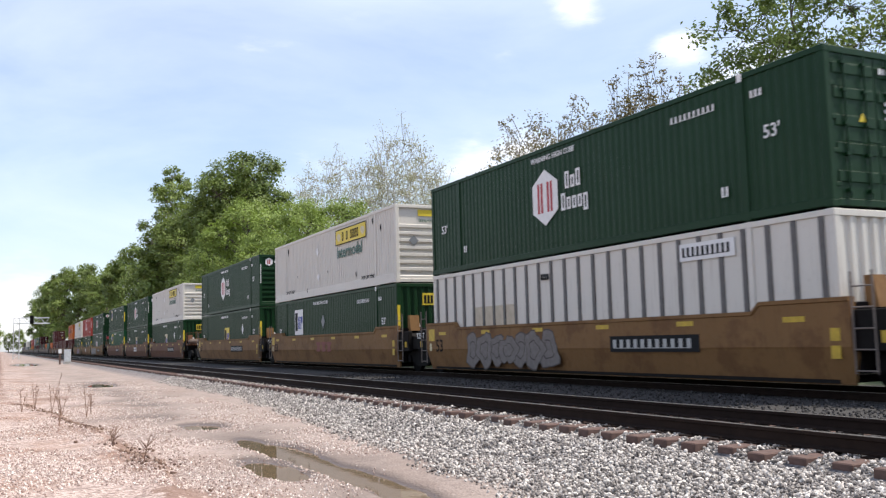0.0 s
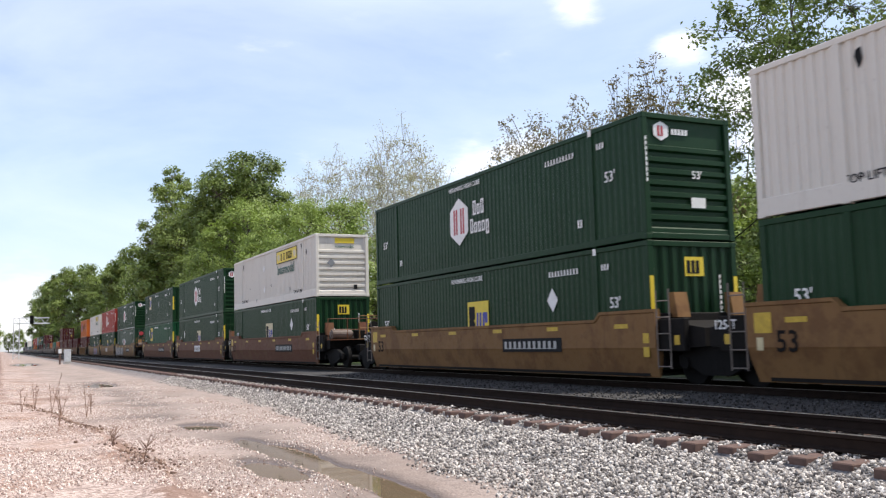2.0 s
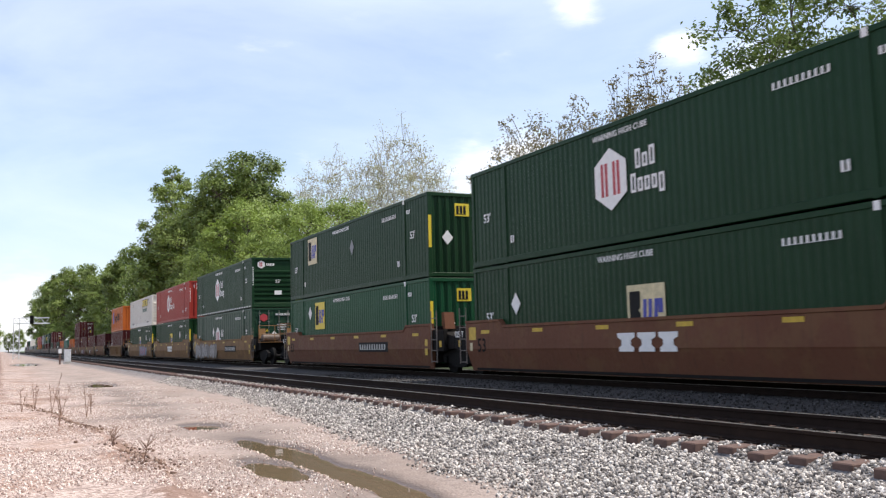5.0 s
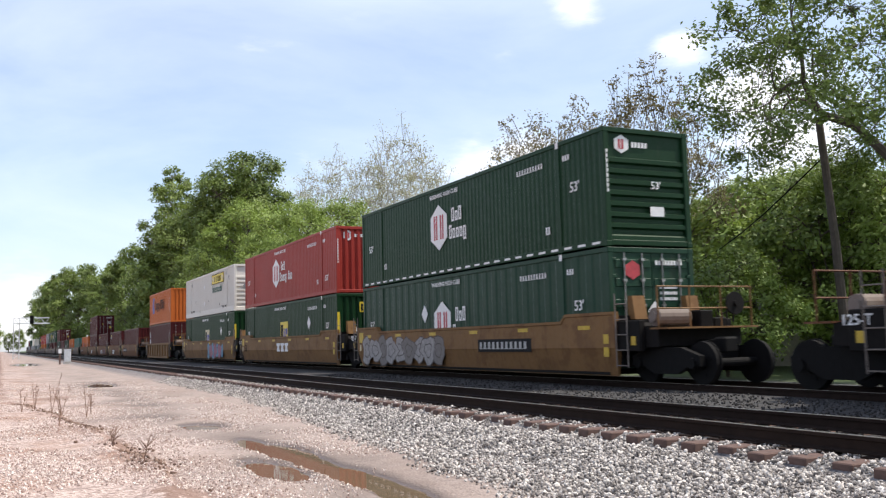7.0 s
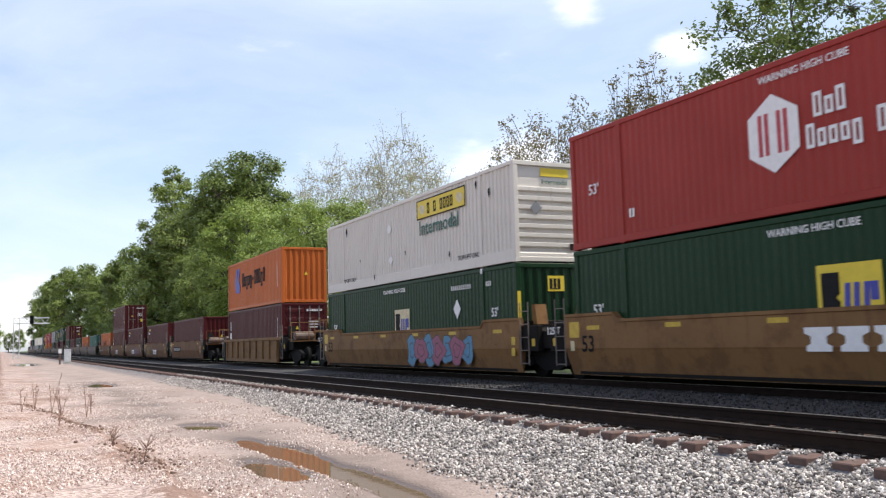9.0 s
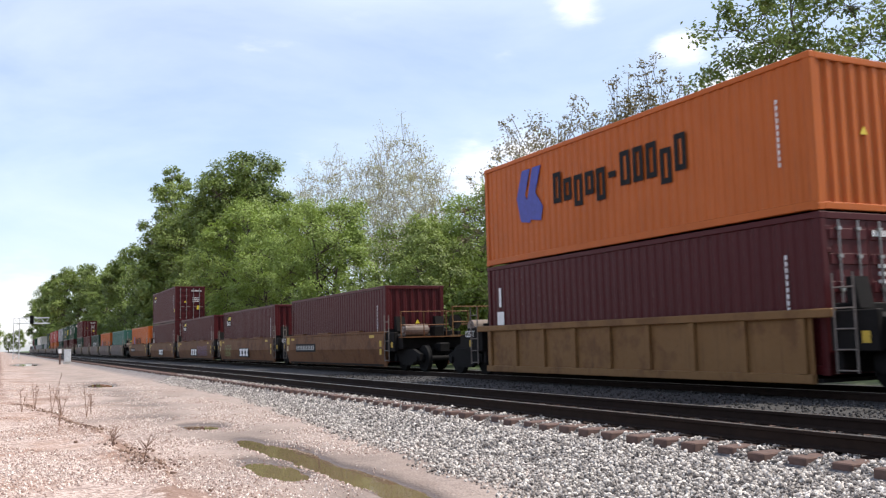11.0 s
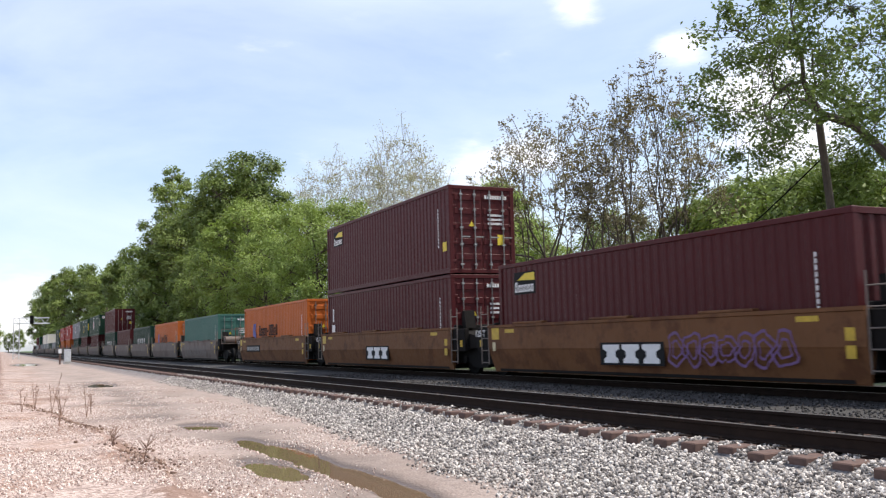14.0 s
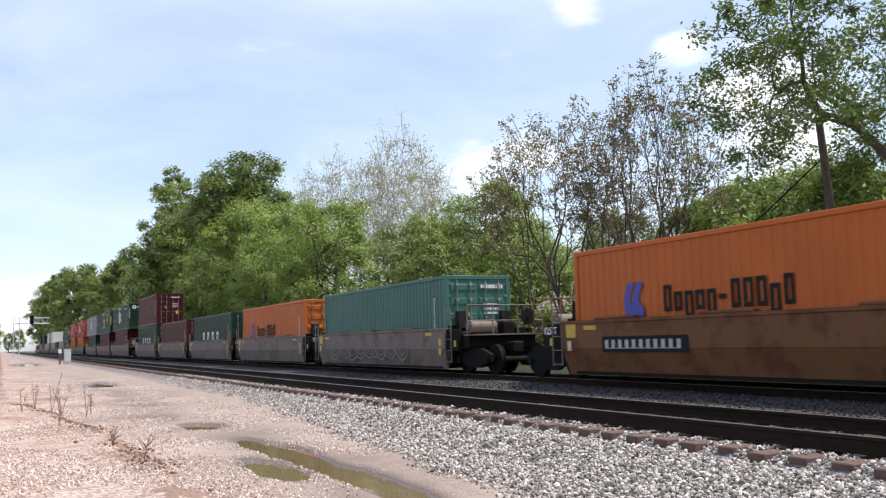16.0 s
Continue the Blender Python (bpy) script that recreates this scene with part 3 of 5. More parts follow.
def corrugated(length, z0, z1, pitch, depth, axis, sgn):
    """A folded sheet: flat outer bands, sloped flanks and flat inner bands."""
    b = Build()
    n = max(1, round(length / pitch))
    p = length / n
    prof = []
    for i in range(n):
        s = -length / 2 + i * p
        prof += [(s, 0), (s + 0.36 * p, 0), (s + 0.5 * p, depth), (s + 0.86 * p, depth)]
    prof.append((length / 2, 0))
    pts, faces = [], []
    for s, d in prof:
        for z in (z0, z1):
            pts.append((-sgn * d, s, z) if axis == "x" else (s, -sgn * d, z))
    for i in range(len(prof) - 1):
        faces.append((2 * i, 2 * i + 2, 2 * i + 3, 2 * i + 1))
    return b.add(pts, faces)


def ribbed_end(w, z0, z1):
    """End wall with deep horizontal ribs between a plain head and foot panel."""
    b = Build()
    h = z1 - z0
    prof = [(0.0, z0), (0.0, z0 + 0.10)]
    zz = z0 + 0.14
    n = 7
    top = z1 - 0.62
    st = (top - zz) / n
    for i in range(n):
        a = zz + i * st
        prof += [(0.075, a + st * 0.10), (0.075, a + st * 0.45), (0.0, a + st * 0.62), (0.0, a + st * 0.99)]
    prof += [(0.05, top + 0.02), (0.05, z1)]
    pts = [(x, d, z) for d, z in prof for x in (-w / 2, w / 2)]
    faces = [(2 * i, 2 * i + 1, 2 * i + 3, 2 * i + 2) for i in range(len(prof) - 1)]
    return b.add(pts, faces)


def casting():
    return Build().box(-0.083, 0.083, -0.09, 0.09, 0, 0.13, 0.012)


def container(name, paint_mat, length, width, h, label, group, end="ribs", side="fine", posts=True):
    t = thing(name, label, "shipping container", group)
    hw, hl = width / 2, length / 2
    k = "%.2f|%.2f|%.2f" % (length, width, h)
    zt = h - 0.11
    zb = 0.17 if side != "bold" else 0.36
    if side == "posts":
        piece("side_wall", shared("side_wall|posts" + k, lambda: Build().box(-hw + 0.035, -hw + 0.055, -hl + 0.1, hl - 0.1, zb, zt)), paint_mat, t)
        n = round((length - 0.6) / 0.61)
        for i in range(n + 1):
            y = -hl + 0.3 + (length - 0.6) * i / n
            piece("side_post", shared("side_post|" + k, lambda: Build().box(-hw + 0.004, -hw + 0.035, -0.055, 0.055, zb, zt)), SIDE_POST, t, "dark grey side post", Matrix.Translation((0, y, 0)))
    else:
        pitch, depth = {"fine": (0.225, 0.014), "bold": (0.23, 0.040), "wide": (0.56, 0.020), "iso": (0.278, 0.022)}[side]
        segs = [(-hl + 0.1, hl - 0.1)] if not posts else [(-hl + 0.1, -hl + 1.94), (-hl + 2.06, hl - 2.06), (hl - 1.94, hl - 0.1)]
        for a, c in segs:
            piece("side_wall", shared("side_wall|%s%.2f|%s" % (side, c - a, k), lambda: corrugated(c - a, zb, zt, pitch, depth, "x", -1)), paint_mat, t, "", Matrix.Translation((-hw + 0.02, (a + c) / 2, 0)))
    piece("side_wall", shared("far_wall|" + k, lambda: Build().box(hw - 0.05, hw - 0.02, -hl + 0.1, hl - 0.1, zb, zt)), paint_mat, t)
    if posts:
        for y in (-hl + 2.0, hl - 2.0):
            piece("lift_post", shared("lift_post|" + k, lambda: Build().box(-hw - 0.004, -hw + 0.05, -0.07, 0.07, 0.02, h - 0.01, 0.008)), paint_mat, t, "", Matrix.Translation((0, y, 0)))
    for s in (-1, 1):
        piece("top_rail", shared("top_rail|" + k, lambda: Build().box(-0.06, 0.06, -hl + 0.05, hl - 0.05, h - 0.12, h - 0.005, 0.012)), paint_mat, t, "", Matrix.Translation((s * (hw - 0.058), 0, 0)))
        piece("bottom_rail", shared("bottom_rail|%.2f" % zb + k, lambda: Build().box(-0.06, 0.06, -hl + 0.05, hl - 0.05, 0.02, zb + 0.01, 0.012)), paint_mat, t, "", Matrix.Translation((s * (hw - 0.058), 0, 0)))
        for y in (-hl + 0.08, hl - 0.08):
            piece("corner_post", shared("corner_post|" + k, lambda: Build().box(-0.08, 0.08, -0.08, 0.08, 0.05, h - 0.05, 0.018)), paint_mat, t, "", Matrix.Translation((s * (hw - 0.082), y, 0)))
    piece("roof", shared("roof|" + k, lambda: corrugated(length - 0.2, -hw + 0.1, hw - 0.1, 0.4, 0.02, "y", -1)), paint_mat, t, "", Matrix.Translation((0, 0, h - 0.03)) @ Matrix(((0, 0, 1, 0), (1, 0, 0, 0), (0, 1, 0, 0), (0, 0, 0, 1))))
    piece("floor", shared("floor|" + k, lambda: Build().box(-hw + 0.1, hw - 0.1, -hl + 0.1, hl - 0.1, 0.08, 0.16)), BLACK, t)
    ys = [-hl + 0.085, hl - 0.085] + ([-hl + 2.0, hl - 2.0] if posts else [])
    for y in ys:
        for sx in (-1, 1):
            for z in (0.0, h - 0.13):
                piece("corner_casting", shared("casting|", casting), paint_mat, t, "", Matrix.Translation((sx * (hw - 0.077), y, z)))
    piece("far_end_wall", shared("far_end|" + k, lambda: Build().box(-hw + 0.1, hw - 0.1, hl - 0.1, hl - 0.06, 0.1, h - 0.1)), paint_mat, t)
    ye = -hl + 0.03
    for z0, z1 in ((0.02, 0.15), (h - 0.13, h - 0.004)):
        piece("end_sill", shared("end_sill|%.2f%s" % (z0, k), lambda: Build().box(-hw + 0.16, hw - 0.16, 0, 0.1, z0, z1, 0.01)), paint_mat, t, "", Matrix.Translation((0, -hl + 0.004, 0)))
    if end == "ribs":
        piece("end_wall", shared("end_wall|ribs" + k, lambda: ribbed_end(width - 0.3, 0.15, h - 0.13)), paint_mat, t, "", Matrix.Translation((0, ye, 0)))
    elif end == "corr":
        piece("end_wall", shared("end_wall|corr" + k, lambda: corrugated(width - 0.3, 0.15, h - 0.13, 0.30, 0.055, "y", -1)), paint_mat, t, "", Matrix.Translation((0, ye, 0)))
    else:
        for s in (-1, 1):
            w = (width - 0.34) / 2
            door = piece("door", shared("door|" + k, lambda: door_leaf(w, h)), paint_mat, t, "", Matrix.Translation((s * (w / 2 + 0.006), ye, 0)))
            for q in (-0.27, 0.25):
                rod = Build().tube([(0, -0.05, 0.16), (0, -0.05, h - 0.14)], 0.019, 0.019, 8)
                for z in (0.3, 0.95, 1.5, 2.1, 2.6):
                    rod.box(-0.05, 0.05, -0.075, 0.0, z - 0.03, z + 0.03)
                rod.box(-0.02, 0.30, -0.085, -0.06, 1.18, 1.22)
                piece("lock_rod", shared("lock_rod|" + k, lambda: rod), STEEL if paint_mat is not GREEN else GREEN, door, "galvanised lock rod", Matrix.Translation((q * w / 0.55 * 0.5, 0, 0)))
            for z in (0.4, 1.0, 1.6, 2.2, 2.6):
                piece("hinge", shared("hinge|", lambda: Build().box(-0.06, 0.06, -0.035, 0.0, -0.04, 0.04, 0.006)), paint_mat, door, "", Matrix.Translation((s * (w / 2 - 0.02), 0, z)))
    return t


def door_leaf(w, h):
    b = Build().box(-w / 2, w / 2, 0.0, 0.05, 0.15, h - 0.13, 0.008)
    for z in (0.55, 1.05, 1.55, 2.05, 2.5):
        b.box(-w / 2 + 0.05, w / 2 - 0.05, -0.022, 0.0, z - 0.10, z + 0.10, 0.01)
    return b


SIDE_POST = plain("dark_side_post", (0.105, 0.098, 0.095), 0.6)
STAIN = plain("beige_stained_sheet", (0.47, 0.40, 0.30), 0.6, var=0.2, scale=3)


# ---- markings


def hex_logo(t, hw, y, z, mark=SIGN_RED, letters=9, plate=SIGN_WHITE):
    """White hexagon badge with coloured upright strokes, and a block of unlettered name bars."""
    x = -hw - 0.001
    sign(t, "badge", "hex", lambda: flat(hexagon(1.22, 1.5)), plate, on_side(x, y, z), "white hexagon badge with upright strokes")

    def strokes():
        b = Build()
        for u in (-0.36, -0.20, 0.10, 0.26):
            b.box(u, u + 0.10, -0.40, 0.40, 0, 0.004)
        return b
    sign(t, "badge_mark", "hex", strokes, mark, on_side(x - 0.005, y, z))
    name_blocks(t, 0.74, 0.44, "txt", plate, on_side(x, y - 0.95, z + 0.08))
    name_blocks(t, 0.245 * letters, 0.44, "txxxd xx"[:letters] if letters < 9 else "txxxd txx", plate, on_side(x, y - 0.76, z - 0.46))


def emp_panel(t, hw, y, z, bg=CREAM, w=1.32, h=1.20):
    x = -hw - 0.001
    sign(t, "panel", "emp%.1f" % w, lambda: flat(rect(w, h)), bg, on_side(x, y, z), "square logo panel")

    def dark():
        return flat([(0.07 * w, 0.16 * h), (0.36 * w, 0.16 * h), (0.36 * w, 0.46 * h), (0.30 * w, 0.52 * h), (0.36 * w, 0.58 * h), (0.36 * w, 0.88 * h), (0.07 * w, 0.88 * h)])

    def blue():
        b = Build()
        for u in (0.41, 0.55, 0.70):
            b.extrude([(u * w, 0.22 * h), ((u + 0.09) * w, 0.22 * h), ((u + 0.12) * w, 0.72 * h), ((u + 0.03) * w, 0.72 * h)], 2, 0, 0.004)
        return b.box(0.82 * w, 0.94 * w, 0.46 * h, 0.72 * h, 0, 0.004)
    sign(t, "logo_mark", "empd%.1f" % w, dark, SIGN_BLACK, on_side(x - 0.005, y, z))
    sign(t, "logo_mark", "empb%.1f" % w, blue, SIGN_BLUE, on_side(x - 0.005, y, z))


def fleet_marks(t, hw, hl, h, mat, n53=True, z53=1.44):
    x = -hw - 0.001
    if n53:
        lettering(t, "53'", 0.36, mat, on_side(x, -hl + 1.48, z53))
        lettering(t, "53'", 0.36, mat, on_side(x, hl - 0.75, 1.30))
    sign(t, "number_strip", "id", lambda: bars(1.40, 0.14, 10, 5, 0.6), mat, on_side(x, -hl + 4.05, h - 0.55))
    lettering(t, "WARNING HIGH CUBE", 0.20, mat, on_side(x, 1.7, h - 0.36))
    sign(t, "small_mark", "vtp", lambda: bars(0.34, 0.14, 3, 6, 0.45), mat, on_side(x, -hl + 1.75, h - 0.55))
    sign(t, "small_mark", "ia", lambda: bars(0.24, 0.2, 2, 7, 0.45), mat, on_side(x, -hl + 2.65, 0.55))
    sign(t, "small_mark", "ia", lambda: bars(0.24, 0.2, 2, 7, 0.45), mat, on_side(x, hl - 2.3, 0.55))
    sign(t, "post_patch", "patch", lambda: flat(rect(0.13, 0.16)), SIGN_WHITE, on_side(x - 0.01, -hl + 2.065, h - 0.17))


def end_marks(t, hw, hl, h, style):
    y = -hl + 0.0
    if style == "hub":
        sign(t, "end_badge", "hex", lambda: flat(hexagon(0.42, 0.46)), SIGN_WHITE, on_end(-0.72, y + 0.055, h - 0.40))
        sign(t, "end_badge_mark", "hex", lambda: bars(0.2, 0.24, 2, 4, 0.4), SIGN_RED, on_end(-0.82, y + 0.048, h - 0.52))
        sign(t, "end_name_strip", "hub", lambda: bars(0.5, 0.13, 5, 3, 0.3), SIGN_WHITE, on_end(-0.42, y + 0.055, h - 0.46))
        lettering(t, "53'", 0.26, SIGN_WHITE, on_end(0.1, y + 0.025, 1.43))
        sign(t, "notice", "a", lambda: flat(rect(0.42, 0.24)), SIGN_WHITE, on_end(0.05, y + 0.025, 0.75))
        sign(t, "end_number_strip", "v", lambda: upright_bars(9), SIGN_WHITE, on_end(-hw + 0.06, y - 0.004, h - 1.6))
    elif style == "emp":
        sign(t, "end_panel", "emp", lambda: flat(rect(0.55, 0.44)), SIGN_YELLOW, on_end(-0.25, y + 0.022, h - 0.80))
        sign(t, "end_panel_mark", "emp", lambda: bars(0.40, 0.30, 3, 9, 0.3), SIGN_BLACK, on_end(-0.19, y + 0.016, h - 0.74))
        sign(t, "reflector", "y", lambda: flat(rect(0.11, 1.1)), SIGN_YELLOW, on_end(-hw + 0.02, y - 0.004, 1.0))
        sign(t, "reflector", "y", lambda: flat(rect(0.11, 1.1)), SIGN_YELLOW, on_end(hw - 0.13, y - 0.004, 1.0))
        sign(t, "placard", "d", lambda: flat(diamond(0.42, 0.5)), SIGN_WHITE, on_end(-0.55, y + 0.02, 1.35))
        sign(t, "end_number_strip", "v", lambda: upright_bars(9), SIGN_WHITE, on_end(0.75, y + 0.022, h - 1.8))
    elif style == "jb":
        sign(t, "end_panel", "jb", lambda: flat(rect(0.95, 0.24)), SIGN_YELLOW, on_end(-0.35, y + 0.055, h - 0.42))
        lettering(t, "Intermodal", 0.2, SIGN_GREEN, on_end(-0.32, y + 0.055, h - 0.64))
        sign(t, "placard", "s", lambda: flat(diamond(0.4, 0.4)), GREY, on_end(-0.55, y + 0.02, 1.55))
        sign(t, "notice", "b", lambda: flat(rect(0.16, 0.2)), SIGN_BLACK, on_end(0.55, y + 0.02, 0.35))
    elif style == "box":
        sign(t, "end_number_strip", "h", lambda: bars(0.85, 0.11, 9, 13, 0.3), SIGN_WHITE, on_end(0.1, y - 0.0, h - 0.42))
        sign(t, "notice", "c", lambda: flat(rect(0.26, 0.34)), SIGN_YELLOW, on_end(0.55, y - 0.0, 0.95))
        for i in range(3):
            sign(t, "end_number_strip", "h2", lambda: bars(0.55, 0.07, 8, 14, 0.3), SIGN_WHITE, on_end(0.2, y - 0.0, 1.9 - i * 0.14))
        sign(t, "warning_mark", "t", lambda: flat([(0, 0), (0.2, 0), (0.1, 0.17)]), SIGN_YELLOW, on_end(-0.5, y, 1.55))


def upright_bars(n):
    """A column of illegible characters: plain bars on one thin upright line."""
    line = [(0, 0)]
    for i in range(n):
        line += [(0.05, i * 0.12), (0.05, i * 0.12 + 0.08), (0.008, i * 0.12 + 0.08)] + ([(0.008, i * 0.12 + 0.12)] if i < n - 1 else [])
    line.append((0, (n - 1) * 0.12 + 0.08))
    return Build().extrude(line, 2, 0, 0.004)


def side_number_column(t, hw, y, mat=None):
    sign(t, "number_strip", "col", lambda: upright_bars(11), mat or SIGN_WHITE, on_side(-hw - 0.001, y, 0.9))


W53, L53, H = 2.59, 16.15, 2.896
W40, L40 = 2.438, 12.19


def box_hub(mat=None, end="ribs", letters=5, label="dark green corrugated container with white hexagon badge", mark=None, dashes=False):
    t = container("shipping_container", mat or GREEN, L53, W53, H, label, "containers on the train", end)
    hex_logo(t, W53 / 2, 1.40 if mat is RED else 1.05, 1.55, mark or SIGN_RED, letters)
    fleet_marks(t, W53 / 2, L53 / 2, H, SIGN_WHITE, z53=0.62 if mat is RED else 1.50)
    if end == "doors":
        end_marks(t, W53 / 2, L53 / 2, H, "box")
    else:
        end_marks(t, W53 / 2, L53 / 2, H, "hub")
    if dashes:
        for i in range(26):
            sign(t, "reflector_dash", "w", lambda: flat(rect(0.32, 0.06)), SIGN_WHITE, on_side(-W53 / 2 - 0.004, L53 / 2 - 0.3 - i * 0.61, 0.07))
    return t


def box_emp(mat=None, bg=None, y=0.62, z=0.72, dia=-4.15, end="corr", white=False, zd=1.75):
    t = container("shipping_container", mat or GREEN, L53, W53, H, "dark green corrugated container with square logo panel", "containers on the train", end)
    emp_panel(t, W53 / 2, y, z, bg or SIGN_YELLOW)
    fleet_marks(t, W53 / 2, L53 / 2, H, SIGN_WHITE)
    sign(t, "placard", "diamond", lambda: flat(diamond(0.50, 0.62)), SIGN_WHITE if not white else GREY, on_side(-W53 / 2 - 0.002, dia, zd))
    end_marks(t, W53 / 2, L53 / 2, H, "emp")
    return t


def box_jb():
    t = container("shipping_container", WHITE, L53, W53, H, "scuffed white corrugated container with yellow sign", "containers on the train", "ribs", "bold")
    x = -W53 / 2 - 0.001
    sign(t, "name_panel", "jb", lambda: flat(rect(3.62, 0.66)), SIGN_YELLOW, on_side(x, -1.52, 2.00), "yellow sign panel with dark border")
    sign(t, "panel_border", "jb", lambda: Build().box(0, 3.62, 0, 0.04, 0, 0.004).box(0, 3.62, 0.62, 0.66, 0, 0.004).box(0, 0.04, 0.04, 0.62, 0, 0.004).box(3.58, 3.62, 0.04, 0.62, 0, 0.004), SIGN_BLACK, on_side(x - 0.005, -1.52, 2.00))
    name_blocks(t, 2.0, 0.36, "t t tttt", SIGN_BLACK, on_side(x - 0.005, -2.35, 2.14))
    sign(t, "panel_scroll", "jb", lambda: flat([(0, 0.25), (0.15, 0.36), (0.45, 0.30), (0.5, 0.12), (0.3, 0.0), (0.12, 0.08)]), CREAM, on_side(x - 0.005, -1.68, 2.14))
    sign(t, "panel_scroll", "jb", lambda: flat([(0, 0.25), (0.15, 0.36), (0.45, 0.30), (0.5, 0.12), (0.3, 0.0), (0.12, 0.08)]), CREAM, on_side(x - 0.005, -4.5, 2.14))
    lettering(t, "Intermodal", 0.68, SIGN_GREEN, on_side(x, -1.66, 1.46))
    lettering(t, "TOP LIFT ONLY", 0.22, SIGN_BLACK, on_side(x, -4.55, 0.33))
    lettering(t, "TOP LIFT ONLY", 0.22, SIGN_BLACK, on_side(x, 6.1, 0.33))
    for y, z in ((1.0, 2.0), (0.9, 0.85)):
        sign(t, "placard_holder", "jb", lambda: flat(diamond(0.4, 0.4)), SIGN_WHITE, on_side(x, y, z))
    for y, z, s in ((-6.6, 2.2, 0.13), (-3.9, 0.62, 0.09), (2.6, 0.35, 0.10), (5.7, 2.45, 0.16), (-0.4, 1.0, 0.08), (4.1, 1.1, 0.07), (-5.8, 2.55, 0.12)):
        sign(t, "scuff", "%.2f" % s, lambda: flat([(0, 0), (s * 0.5, -s * 1.4), (s, -s * 0.4), (s * 0.8, s * 0.9), (s * 0.2, s * 0.7)]), SIGN_BLACK, on_side(x, y, z))
    end_marks(t, W53 / 2, L53 / 2, H, "jb")
    return t


def box_white_posts():
    t = container("shipping_container", WHITE, L53, W53, H, "white smooth-sided container with dark upright posts", "containers on the train", "corr", "posts")
    x = -W53 / 2 - 0.001
    for k in (4, 5, 6, 7):
        y = L53 / 2 - 0.3 - (L53 - 0.6) * (k + 0.5) / 25
        sign(t, "stained_panel", "wp", lambda: flat(rect(0.48, 1.55)), STAIN, on_side(x + 0.034, y + 0.24, 0.2), "beige stained sheet between posts")
    sign(t, "number_panel", "wp", lambda: flat(rect(1.6, 0.36)), SIGN_WHITE, on_side(x, -4.1, 2.30))
    sign(t, "number_strip", "wp", lambda: bars(1.45, 0.20, 10, 31, 0.5), SIGN_BLACK, on_side(x - 0.005, -4.18, 2.38))
    sign(t, "notice", "wp", lambda: bars(0.4, 0.16, 4, 32, 0.3), SIGN_BLACK, on_side(x, 1.4, 2.3))
    return t


def box_old_hub():
    t = container("shipping_container", GREEN_OLD, L53, W53, H, "faded green container with wide panels and hexagon badge", "containers on the train", "doors", "wide")
    hex_logo(t, W53 / 2, 0.95, 1.30, SIGN_RED, 8)
    fleet_marks(t, W53 / 2, L53 / 2, H, SIGN_WHITE)
    sign(t, "placard", "diamond", lambda: flat(diamond(0.52, 0.72)), SIGN_WHITE, on_side(-W53 / 2 - 0.002, 2.3, 1.68))
    sign(t, "end_badge", "hex", lambda: flat(hexagon(0.42, 0.46)), SIGN_RED, on_end(-0.6, -L53 / 2 - 0.01, H - 0.55))
    sign(t, "placard", "d", lambda: flat(diamond(0.42, 0.5)), SIGN_WHITE, on_end(0.0, -L53 / 2 - 0.03, 1.35))
    end_marks(t, W53 / 2, L53 / 2, H, "box")
    return t


